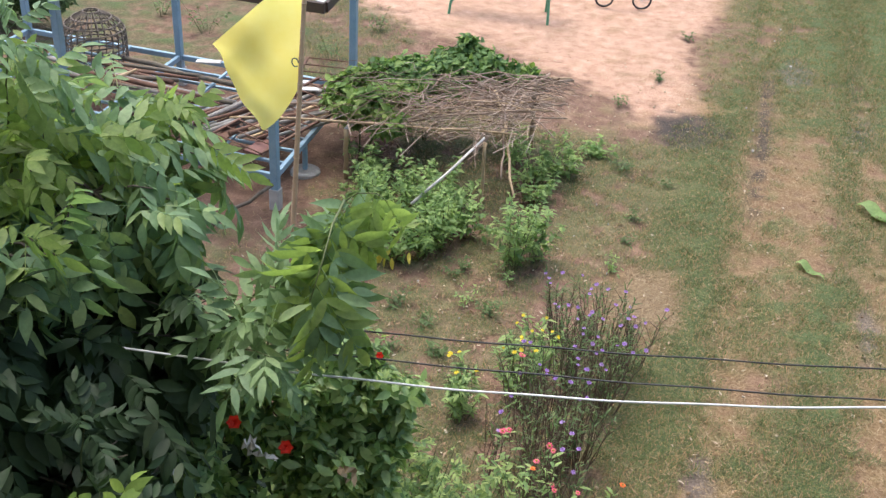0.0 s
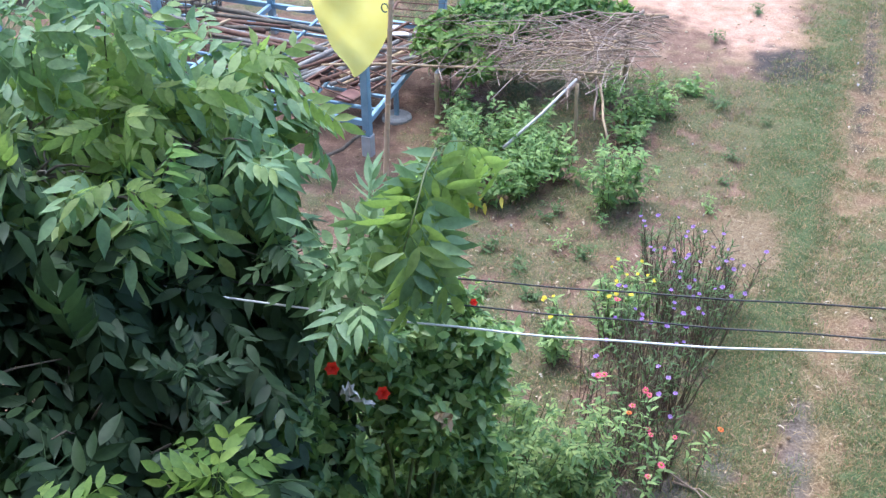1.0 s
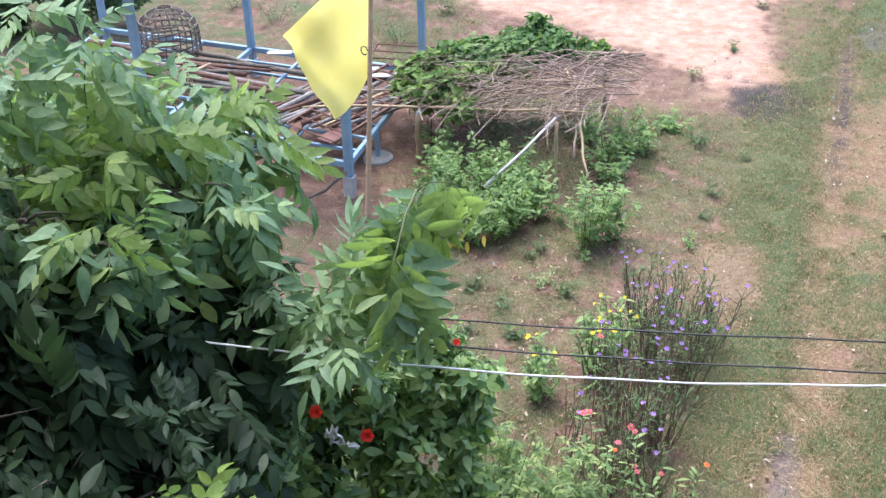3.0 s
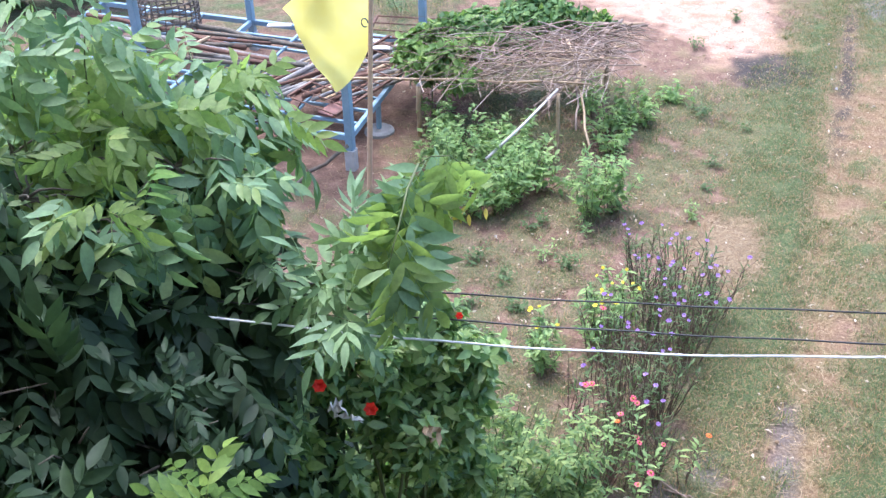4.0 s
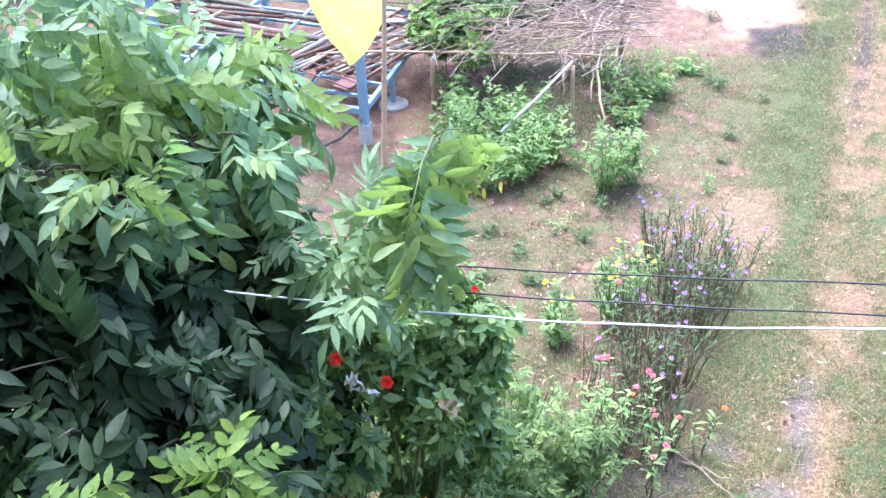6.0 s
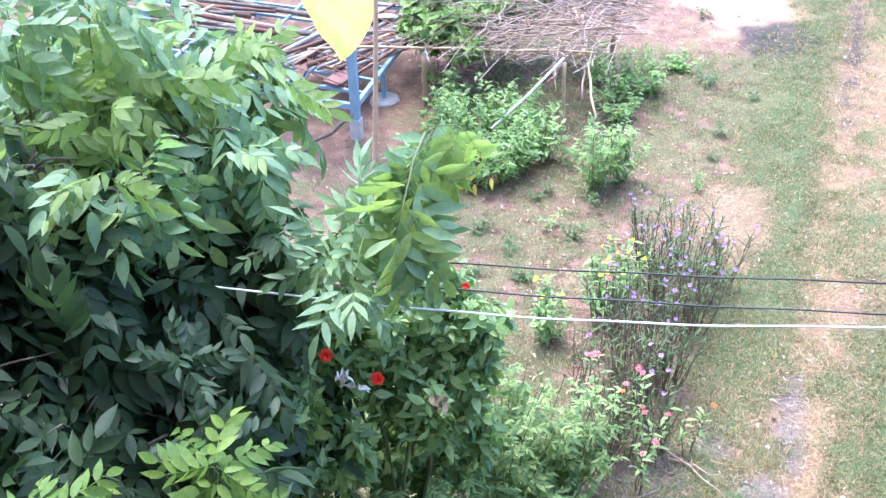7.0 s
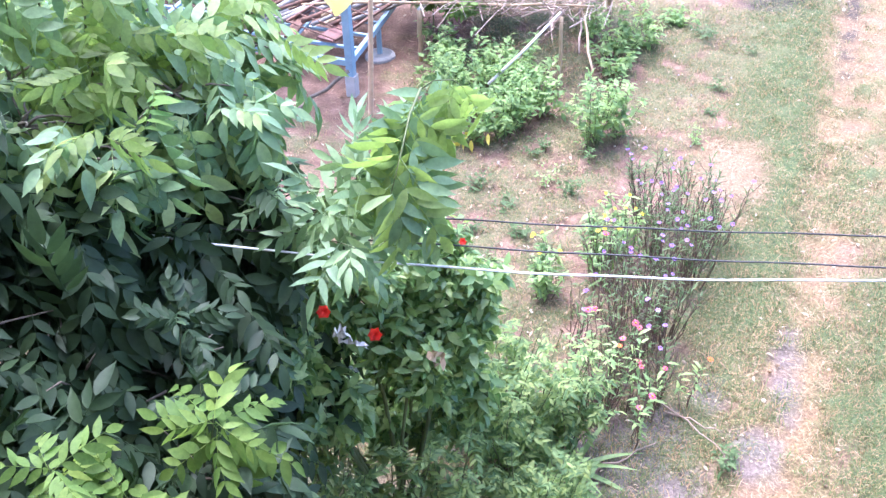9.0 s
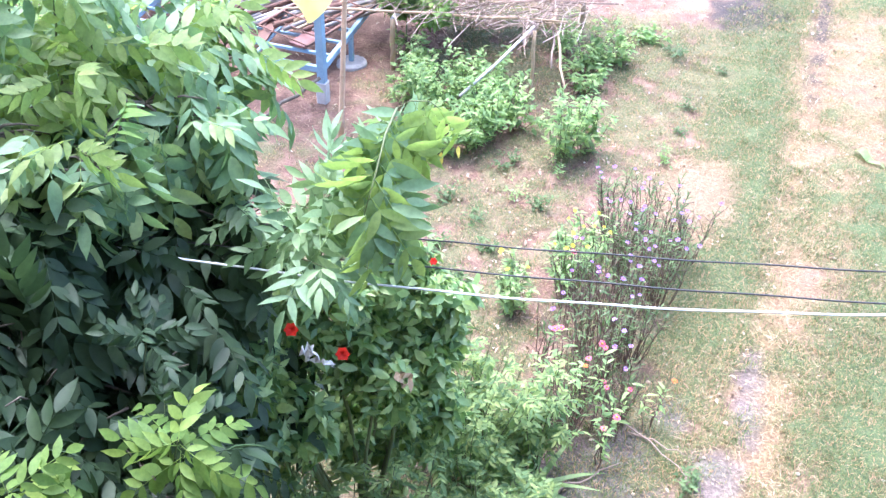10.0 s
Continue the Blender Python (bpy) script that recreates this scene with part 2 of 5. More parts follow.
class Geo:
    """Vertices and faces in world metres, gathered for one mesh."""

    def __init__(self):
        self.v, self.f = [], []

    def add(self, verts, faces):
        n = len(self.v)
        self.v += [tuple(p) for p in verts]
        self.f += [tuple(i + n for i in f) for f in faces]
        return self

    def tube(self, points, radii, sides=6):
        pts = [Vector(p) for p in points]
        if isinstance(radii, (int, float)):
            radii = [radii] * len(pts)
        verts, faces, side = [], [], None
        for i, p in enumerate(pts):
            d = (pts[min(i + 1, len(pts) - 1)] - pts[max(i - 1, 0)]).normalized()
            if side is None:
                side = d.orthogonal().normalized()
            side = (side - d * side.dot(d)).normalized()
            other = d.cross(side)
            for k in range(sides):
                a = 2 * math.pi * k / sides
                verts.append(p + (side * math.cos(a) + other * math.sin(a)) * radii[i])
        for i in range(len(pts) - 1):
            for k in range(sides):
                k2 = (k + 1) % sides
                faces.append((i * sides + k, i * sides + k2, (i + 1) * sides + k2, (i + 1) * sides + k))
        faces.append(tuple(range(sides))[::-1])
        faces.append(tuple((len(pts) - 1) * sides + k for k in range(sides)))
        return self.add(verts, faces)

    def beam(self, a, b, w, h, c=0.006):
        """A bevelled bar of section w x h between two places."""
        a, b = Vector(a), Vector(b)
        d = (b - a).normalized()
        side = d.cross((0, 0, 1))
        side = side.normalized() if side.length > 1e-3 else Vector((1, 0, 0))
        up = side.cross(d)
        ring = [(w / 2 - c, h / 2), (w / 2, h / 2 - c), (w / 2, -h / 2 + c), (w / 2 - c, -h / 2), (-w / 2 + c, -h / 2), (-w / 2, -h / 2 + c), (-w / 2, h / 2 - c), (-w / 2 + c, h / 2)]
        verts = [e + side * x + up * y for e in (a, b) for x, y in ring]
        faces = [(k, (k + 1) % 8, 8 + (k + 1) % 8, 8 + k) for k in range(8)]
        return self.add(verts, faces + [tuple(range(8))[::-1], tuple(range(8, 16))])

    def mesh(self, name, base=(0, 0, 0)):
        me = bpy.data.meshes.new(name)
        me.from_pydata([(x - base[0], y - base[1], z - base[2]) for x, y, z in self.v], [], self.f)
        me.update()
        return me


def thing(name, place, label, category, group="", kind=""):
    ob = new(name)
    ob.location = place
    ob["base"] = tuple(float(v) for v in place)
    return tagged(ob, label, category, group, kind)


def base_of(ob):
    return tuple(ob["base"])


def part(name, geo, mat, parent, label="", smooth=False, kind=""):
    """One mesh under a thing or a part; geo in world metres, or a ready mesh in the thing's own axes."""
    me = geo.mesh(name, base_of(parent)) if isinstance(geo, Geo) else geo
    if not me.materials:
        me.materials.append(mat)
    if smooth:
        me.polygons.foreach_set("use_smooth", [True] * len(me.polygons))
    ob = new(name, me)
    ob.parent = parent
    ob["base"] = base_of(parent)
    return tagged(ob, label, kind=kind)


def single(name, geo, mat, place, label, category, group="", kind="", smooth=False):
    """A thing that is one mesh."""
    me = geo.mesh(name, place)
    me.materials.append(mat)
    if smooth:
        me.polygons.foreach_set("use_smooth", [True] * len(me.polygons))
    ob = new(name, me)
    ob.location = place
    ob["base"] = tuple(float(v) for v in place)
    return tagged(ob, label, category, group, kind)


def leaf_blade(length, width, arch=0.15, fold=0.25, rows=4, tip=1.0):
    """A leaf along +x with a midrib fold and a drooping end."""
    verts, faces = [], []
    for i in range(rows + 1):
        u = i / rows
        q = u ** tip
        w = width * 1.36 * (q + 0.02) ** 0.66 * (1 - q) ** 1.0
        if i == rows:
            w = width * 0.015
        z = -arch * length * u * u
        verts += [(u * length, -w, z + fold * w), (u * length, 0, z), (u * length, w, z + fold * w)]
    for i in range(rows):
        a = 3 * i
        faces += [(a, a + 3, a + 4, a + 1), (a + 1, a + 4, a + 5, a + 2)]
    return np.array(verts), faces


def leaflet_blade(length, width, arch, fold, r):
    """An elliptic leaflet along +x with a drawn-out tip and a slightly wavy margin."""
    verts, faces = [], []
    for i, u in enumerate((0.0, 0.1, 0.28, 0.5, 0.72, 0.88, 1.0)):
        w = width * (0.04, 0.3, 0.48, 0.5, 0.33, 0.12, 0.01)[i]
        z = -arch * length * u * u
        ruffle = 0.035 * length * (0 < i < 6)
        verts += [(u * length, -w, z + fold * w + r.uniform(-1, 1) * ruffle * 0.5), (u * length, 0, z), (u * length, w, z + fold * w + r.uniform(-1, 1) * ruffle * 0.5)]
    for i in range(6):
        a = 3 * i
        faces += [(a, a + 3, a + 4, a + 1), (a + 1, a + 4, a + 5, a + 2)]
    return np.array(verts), faces


def turned(verts, yaw=0.0, pitch=0.0, roll=0.0, at=(0, 0, 0)):
    m = np.array(Euler((roll, pitch, yaw)).to_matrix())
    return verts @ m.T + np.array(at)


def compound_leaf(pairs, length, leaflet, width, droop, seed, spread=(42, 66), pitch=(8, 42)):
    """A pinnate leaf along +x: a bending rachis, pairs of leaflets and an end leaflet."""
    r = random.Random(seed)
    verts, faces = [], []

    def put(v, f):
        n = sum(len(a) for a in verts)
        verts.append(v)
        faces.extend(tuple(i + n for i in q) for q in f)
    spine = []
    for i in range(5):
        u = i / 4
        spine.append((u * length, 0, -droop * length * u * u))
    ring = []
    for p in spine:
        ring += [(p[0], -0.0022, p[2]), (p[0], 0.0022, p[2]), (p[0], 0, p[2] + 0.003)]
    put(np.array(ring), [(3 * i + k, 3 * i + (k + 1) % 3, 3 * i + 3 + (k + 1) % 3, 3 * i + 3 + k) for i in range(4) for k in range(3)])
    for p in range(pairs):
        u = 0.22 + 0.74 * p / max(1, pairs - 0.4)
        for s in (-1, 1):
            size = leaflet * r.uniform(0.82, 1.1) * (0.8 + 0.3 * math.sin(math.pi * min(1, u)))
            v, f = leaflet_blade(size, width * size / leaflet, r.uniform(0.05, 0.28), r.uniform(0.05, 0.3), r)
            v = turned(v, s * radians(r.uniform(*spread)), radians(r.uniform(*pitch)), s * radians(r.uniform(-15, 12)), (u * length, 0, -droop * length * u * u))
            put(v, f)
    v, f = leaflet_blade(leaflet * 1.12, width * 1.08, 0.2, 0.25, r)
    put(turned(v, radians(r.uniform(-15, 15)), radians(30 + droop * 40), 0, spine[-1]), f)
    return np.concatenate(verts), faces


def whorl(count, size, width, seed, rise=0.3):
    """A shoot end: leaves round a short tip."""
    r = random.Random(seed)
    verts, faces = [], []
    for k in range(count):
        s = size * r.uniform(0.65, 1.15)
        v, f = leaf_blade(s, width * s / size, r.uniform(0.1, 0.45), r.uniform(0.1, 0.45), 3)
        v = turned(v, 2.4 * k + r.uniform(-0.3, 0.3), radians(r.uniform(-55, 25)) * rise * 2, r.uniform(-0.3, 0.3), (0, 0, -0.012 * k * size / 0.06))
        n = len(verts) * len(v)
        verts.append(v)
        faces += [tuple(i + n for i in q) for q in f]
    return np.concatenate(verts), faces


def frames_for(way, lean):
    """Turn matrices whose x runs along way and z as near to lean as can be; arrays (n, 3)."""
    x = way / np.linalg.norm(way, axis=1, keepdims=True)
    y = np.cross(lean, x)
    y /= np.linalg.norm(y, axis=1, keepdims=True) + 1e-9
    return np.stack([x, y, np.cross(x, y)], 2)


def scatter_mesh(name, templates, places, turns, sizes, base):
    """Many copies of small templates joined into one mesh."""
    which = rng.integers(0, len(templates), len(places))
    all_v, loops, totals, n = [], [], [], 0
    for k, (tv, tf) in enumerate(templates):
        pick = np.nonzero(which == k)[0]
        if not len(pick):
            continue
        v = np.einsum("nij,vj->nvi", turns[pick], tv) * sizes[pick, None, None] + places[pick, None, :] - np.array(base)
        flat = np.array([i for f in tf for i in f])
        count = np.array([len(f) for f in tf])
        loops.append((flat[None] + n + np.arange(len(pick))[:, None] * len(tv)).ravel())
        totals.append(np.tile(count, len(pick)))
        all_v.append(v.reshape(-1, 3))
        n += len(pick) * len(tv)
    v, loops, totals = np.concatenate(all_v), np.concatenate(loops), np.concatenate(totals)
    me = bpy.data.meshes.new(name)
    me.vertices.add(len(v))
    me.vertices.foreach_set("co", v.ravel())
    me.loops.add(len(loops))
    me.loops.foreach_set("vertex_index", loops.astype(np.int32))
    me.polygons.add(len(totals))
    me.polygons.foreach_set("loop_start", np.r_[0, np.cumsum(totals)[:-1]].astype(np.int32))
    me.polygons.foreach_set("use_smooth", np.ones(len(totals), bool))
    me.update(calc_edges=True)
    return me


def crown_points(clumps, density, shell=0.45, sub=7, ratio=0.42):
    """Places and outward ways in lumps over a union of ellipsoids (centre, radii)."""
    places, ways = [], []
    for c, r in clumps:
        c, r = np.array(c), np.array(r)
        lobes = [(c, r * 0.6)]
        for k in range(sub):
            d = rng.normal(size=3)
            d /= np.linalg.norm(d)
            lobes.append((c + d * r * rng.uniform(0.55, 0.85), r * ratio * rng.uniform(0.7, 1.25)))
        for lc, lr in lobes:
            n = max(3, int(density * (lr[0] * lr[1] + lr[1] * lr[2] + lr[0] * lr[2]) * 4.19))
            d = rng.normal(size=(n, 3))
            d /= np.linalg.norm(d, axis=1, keepdims=True)
            rad = 1 - shell * rng.random(n) ** 1.5
            p = lc + d * lr * rad[:, None]
            w = 0.5 * d + 0.5 * (p - c) / r
            places.append(p)
            ways.append(w / (np.linalg.norm(w, axis=1, keepdims=True) + 1e-6))
    places, ways = np.concatenate(places), np.concatenate(ways)
    keep = np.ones(len(places), bool)
    for c, r in clumps:
        keep &= (((places - np.array(c)) / np.array(r)) ** 2).sum(1) > 0.2
    return places[keep], ways[keep]


def bent(a, b, sag=0.0, wobble=0.02, n=6, seed=0):
    r = random.Random(seed)
    a, b = Vector(a), Vector(b)
    out = []
    for i in range(n):
        u = i / (n - 1)
        p = a.lerp(b, u) + Vector((r.uniform(-1, 1), r.uniform(-1, 1), r.uniform(-1, 1))) * wobble * (0 < i < n - 1)
        p.z += sag * 4 * u * (1 - u)
        out.append(p)
    return out


# ---- ground ----
def soft_step(a, b, v):
    u = np.clip((v - a) / (b - a), 0, 1)
    return u * u * (3 - 2 * u)


def lumps(x, y, size, seed):
    return np.array([noise.noise(Vector((a / size, b / size, seed))) for a, b in zip(x, y)])


def blob(x, y, cx, cy, rx, ry, n):
    return soft_step(1.25, 0.55, np.hypot((x - cx) / rx, (y - cy) / ry) + 0.55 * n)


def covers(x, y):
    """How far sand, dry thatch, turf, gravel and char cover the soil at places of the plan."""
    big, mid, small = lumps(x, y, 1.3, 3.1), lumps(x, y, 0.42, 8.2), lumps(x, y, 0.15, 1.7)
    n = 0.4 * big + 0.55 * mid + 0.75 * small
    right = np.interp(y, [12.4, 13.6, 15.2, 16.3, 17.3, 18.6, 26], [-0.2, 0.1, -0.35, -0.55, -0.15, -0.15, 0.2])
    low = np.interp(x, [-9, -4.9, -3.5, -2.3, -1.4, -1, -0.1], [17.5, 14.8, 14.5, 13.7, 13.2, 12.7, 12.7])
    edge = np.minimum(right - x, (y - low) * 0.55)
    sand = soft_step(-0.05, 0.4, edge + 0.45 * n) * soft_step(34, 26, y)
    sand = np.maximum(sand, 0.35 * soft_step(-0.2, 0.5, n) * soft_step(-4.5, -2.5, x) * soft_step(0.3, -0.4, x))
    lane = soft_step(-0.9, 0.1, x + 0.3 * n) * soft_step(14, 10, x)
    rut = np.exp(-((x - 0.52) / 0.2) ** 2) + np.exp(-((x - 1.82) / 0.22) ** 2)
    dry = lane * np.clip(0.75 + 0.9 * n + 0.3 * rut + 0.3 * np.exp(-((x - np.interp(y, [8.5, 10.5], [1.45, 1.1])) / 0.35) ** 2) - 0.3 * soft_step(13, 17, y), 0, 1)
    dry = np.maximum(dry, blob(x, y, -0.3, 8.5, 0.42, 0.75, n))
    dry = np.maximum(dry, 0.5 * np.clip(n * 1.6, 0, 1) * soft_step(-5, -4, x))
    green = 1.05 * np.exp(-((x + 0.05) / 0.42) ** 2) * soft_step(6.0, 7.4, y) * soft_step(15.5, 13.0, y)
    green += 0.5 * np.exp(-((x - 1.12) / 0.28) ** 2) * soft_step(8.6, 6.4, y) + 0.6 * np.exp(-((x - np.interp(y, [8.5, 10.5], [1.25, 1.68])) / 0.24) ** 2)
    green += 0.5 * soft_step(0.0, 0.4, x) * soft_step(12, 15.5, y) + 0.6 * soft_step(1.9, 2.3, x)
    green += 0.45 * np.exp(-((x + 0.2) / 0.3) ** 2) * soft_step(7.5, 6.4, y)
    green += 0.36 * soft_step(-0.9, 0.0, x)
    green -= 0.35 * rut + 0.4 * np.exp(-((x - 1.1) / 0.3) ** 2) * soft_step(9.2, 10.2, y) * soft_step(14.5, 12.5, y)
    yard = soft_step(-0.2, -1.0, x) * soft_step(12.6, 11.6, y) * soft_step(-4.0, -3.2, x)
    green += yard * (0.34 + 0.05 * np.sign(n) + 0.5 * n + 0.3 * soft_step(9.0, 10.5, y) + 0.2 * soft_step(7.0, 6.0, y))
    behind = soft_step(-4.4, -5.2, x) * soft_step(11.6, 12.6, y) + soft_step(-9.5, -11, x)
    green += 0.5 * behind
    far = np.maximum(soft_step(22, 34, y), np.maximum(soft_step(6, 12, x), soft_step(2.5, 0.0, y)))
    green += 0.7 * far
    turf = np.clip(green + 0.95 * n - 0.02, 0, 1) * (1 - sand * soft_step(34, 24, y))
    turf *= 1 - 0.9 * blob(x, y, -0.3, 8.5, 0.4, 0.7, n)
    shed = soft_step(-4.0, -4.3, x) * soft_step(-9.6, -9.2, x) * soft_step(8.2, 8.8, y) * soft_step(11.9, 11.4, y)
    turf *= 1 - 0.9 * shed
    turf *= 1 - 0.75 * np.exp(-((x - 0.6 - 0.04 * n) / 0.11) ** 2) * soft_step(10.2, 11.4, y) * soft_step(16.2, 14.6, y)
    gravel = np.zeros_like(x)
    for cx, cy, rx, ry in ((0.42, 6.3, 0.13, 0.3), (0.44, 5.75, 0.12, 0.3), (0.3, 5.15, 0.22, 0.25), (-0.5, 4.7, 0.45, 0.5), (-0.35, 5.1, 0.2, 0.3), (1.75, 8.8, 0.12, 0.6), (1.85, 13.6, 0.2, 0.6), (-0.1, 5.6, 0.12, 0.2), (0.95, 15.6, 0.25, 0.6)):
        gravel = np.maximum(gravel, 0.6 * blob(x, y, cx, cy, rx, ry, n))
    char = 0.95 * blob(x, y, -0.3, 12.8, 0.5, 0.65, n) + np.exp(-((x - 0.6 - 0.04 * n) / 0.1) ** 2) * soft_step(10.2, 11.4, y) * soft_step(16.2, 14.6, y) * soft_step(-0.45, 0.1, n)
    char += 0.4 * np.exp(-((x - 1.8 - 0.03 * n) / 0.08) ** 2) * soft_step(13, 15, y) * soft_step(19, 17, y)
    return {"sand": sand, "dry": dry, "turf": turf, "gravel": gravel, "char": np.clip(char, 0, 1)}, n, rut * lane


def axis_steps(a, b, step, reach):
    inner = np.arange(a, b + 1e-6, step)
    grow = step * 1.35 ** np.arange(1, 60)
    out = np.cumsum(grow)
    out = out[out < reach]
    return np.concatenate([a - out[::-1], inner, b + out])


def build_ground():
    xs, ys = axis_steps(-9.5, 3.5, 0.07, 900), axis_steps(2.5, 20, 0.07, 900)
    gx, gy = np.meshgrid(xs, ys)
    x, y = gx.ravel(), gy.ravel()
    cover, n, rut = covers(x, y)
    near = soft_step(40, 15, np.hypot(x, y - 9))
    z = near * (0.022 * n - 0.03 * np.clip(rut, 0, 1) + 0.015 * cover["turf"])
    w = len(xs)
    idx = np.arange(len(x)).reshape(len(ys), w)
    quads = np.stack([idx[:-1, :-1], idx[:-1, 1:], idx[1:, 1:], idx[1:, :-1]], -1).reshape(-1, 4)
    me = bpy.data.meshes.new("ground")
    me.from_pydata(np.stack([x, y, z], 1).tolist(), [], quads.tolist())
    me.polygons.foreach_set("use_smooth", np.ones(len(quads), bool))
    for name, value in cover.items():
        me.attributes.new(name, "FLOAT", "POINT").data.foreach_set("value", value.astype(np.float32))
    me.materials.append(GROUND)
    tagged(new("ground", me), "red sandy yard ground with patchy turf and wheel tracks", "ground", kind="structure")


build_ground()
# Unseen house wall and balcony slabs, added to block light from behind and above.
wall = Geo()
wall.beam((-9, -1.6, 4.2), (9, -1.6, 4.2), 0.25, 8.5, 0.02)
slab = Geo()
slab.beam((-9, -0.62, 3.85), (9, -0.62, 3.85), 1.7, 0.16, 0.02)
single("floor_balcony", slab, UNSEEN_PAINT, (0, -0.62, 3.85), "unseen cream painted balcony floor slab, added, shading what lies below", "floor", kind="structure")
slab = Geo()
slab.beam((-9, -0.2, 7.1), (9, -0.2, 7.1), 2.9, 0.16, 0.02)
single("ceiling", slab, UNSEEN_PAINT, (0, -0.2, 7.1), "unseen cream painted slab added overhead to shade the near foliage", "ceiling", kind="structure")
single("wall_south", wall, UNSEEN_PAINT, (0, -1.6, 0), "unseen plain cream painted house wall added to block skylight", "wall", kind="structure")


def ground_plants():
    """Turf blades and dry straw lying on the yard."""
    def tuft(seed, blades, tall, spread):
        r = random.Random(seed)
        v, f = [], []
        for k in range(blades):
            a, h = r.uniform(0, 6.28), tall * r.uniform(0.5, 1.2)
            ox, oy = r.uniform(-spread, spread), r.uniform(-spread, spread)
            out, w = h * r.uniform(0.4, 1.7), 0.0017
            c, s = math.cos(a), math.sin(a)
            n = len(v)
            v += [(ox - s * w, oy + c * w, -0.004), (ox + s * w, oy - c * w, -0.004), (ox + c * out * 0.45 + s * w, oy + s * out * 0.45 - c * w, h * 0.7), (ox + c * out * 0.45 - s * w, oy + s * out * 0.45 + c * w, h * 0.7), (ox + c * out, oy + s * out, h * 0.85)]
            f += [(n, n + 1, n + 2, n + 3), (n + 3, n + 2, n + 4)]
        return np.array(v), f
    count = 200000
    x, y = rng.uniform(-6.5, 3.2, count), 4.2 + 19 * rng.random(count) ** 1.45
    cover, n, _ = covers(x, y)
    keep = rng.random(count) < np.clip(cover["turf"] * 0.9 - 0.12, 0, 1)
    x, y = x[keep], y[keep]
    turn = rng.uniform(0, 6.28, len(x))
    c, s, o, e = np.cos(turn), np.sin(turn), np.zeros(len(x)), np.ones(len(x))
    turns = np.stack([np.stack([c, -s, o], 1), np.stack([s, c, o], 1), np.stack([o, o, e], 1)], 1)
    me = scatter_mesh("grass", [tuft(k, 10, 0.03, 0.06) for k in range(6)], np.stack([x, y, o + 0.005], 1), turns, rng.uniform(0.6, 1.5, len(x)), (0, 0, 0))
    me.materials.append(GRASS)
    tagged(new("grass", me), "short patchy green turf on the yard", "grass", kind="stuff")

    def strand(seed):
        r = random.Random(seed)
        v, f, a, p = [], [], 0.0, Vector((0, 0, 0.004))
        for k in range(5):
            s = Vector((-math.sin(a), math.cos(a), 0)) * 0.0024
            v += [tuple(p - s), tuple(p + s)]
            p = p + Vector((math.cos(a), math.sin(a), r.uniform(-0.1, 0.22))) * 0.028
            p.z = max(0.003, p.z)
            a += r.uniform(-0.3, 0.3)
        return np.array(v), [(2 * k, 2 * k + 1, 2 * k + 3, 2 * k + 2) for k in range(4)]
    count = 170000
    x, y = rng.uniform(-4.5, 3.0, count), rng.uniform(4.3, 15, count)
    cover, n, _ = covers(x, y)
    keep = rng.random(count) < np.clip(cover["dry"] * 0.65 - 0.2, 0.09, 1) * (1 - cover["sand"] * 0.8) * (1 - cover["gravel"])
    x, y = x[keep], y[keep]
    patch = rng.normal(size=(4000, 2)) * (0.17, 0.27) + (-0.3, 8.5)
    x, y = np.concatenate([x, patch[:, 0]]), np.concatenate([y, patch[:, 1]])
    turn = rng.uniform(0, 6.28, len(x))
    c, s, o, e = np.cos(turn), np.sin(turn), np.zeros(len(x)), np.ones(len(x))
    turns = np.stack([np.stack([c, -s, o], 1), np.stack([s, c, o], 1), np.stack([o, o, e], 1)], 1)
    me = scatter_mesh("straw", [strand(k) for k in range(8)], np.stack([x, y, o + 0.012], 1), turns, np.where(np.arange(len(x)) >= len(x) - len(patch), 0.72, 0.55) * rng.uniform(0.5, 1.4, len(x)), (0, 0, 0))
    me.materials.append(STRAW)
    tagged(new("straw", me), "dry pale straw lying scattered on the ground", "straw", kind="stuff")
    # fallen leaves
    count = 6000
    x, y = rng.uniform(-5.5, 1.0, count), rng.uniform(4.4, 13, count)
    keep = rng.random(count) < 0.2 + 0.6 * np.exp(-((x + 1.9) / 1.0) ** 2) * (y < 9.5)
    x, y = x[keep], y[keep]
    way = np.stack([rng.normal(size=len(x)), rng.normal(size=len(x)), rng.normal(size=len(x)) * 0.2], 1)
    lean = np.stack([rng.normal(size=len(x)) * 0.4, rng.normal(size=len(x)) * 0.4, np.ones(len(x))], 1)
    me = scatter_mesh("leaf_litter", [leaf_blade(0.06, 0.026, 0.3, 0.5, 3), leaf_blade(0.045, 0.02, -0.3, 0.2, 3)], np.stack([x, y, 0 * x + 0.02], 1), frames_for(way, lean), rng.uniform(0.3, 1.1, len(x)), (0, 0, 0))
    me.materials.append(LITTER)
    tagged(new("leaf_litter", me), "brown and grey fallen leaves on bare soil", "leaf litter", kind="stuff")

    # small stones
    count = 2600
    x, y = rng.uniform(-4.2, 2.6, count), rng.uniform(4.3, 15, count)
    stone = bmesh.new()
    bmesh.ops.create_icosphere(stone, subdivisions=1, radius=0.012)
    shape = np.array([v.co[:] for v in stone.verts]) * (1.3, 1.0, 0.6), [tuple(v.index for v in f.verts) for f in stone.faces]
    stone.free()
    way = np.stack([rng.normal(size=count), rng.normal(size=count), np.zeros(count)], 1)
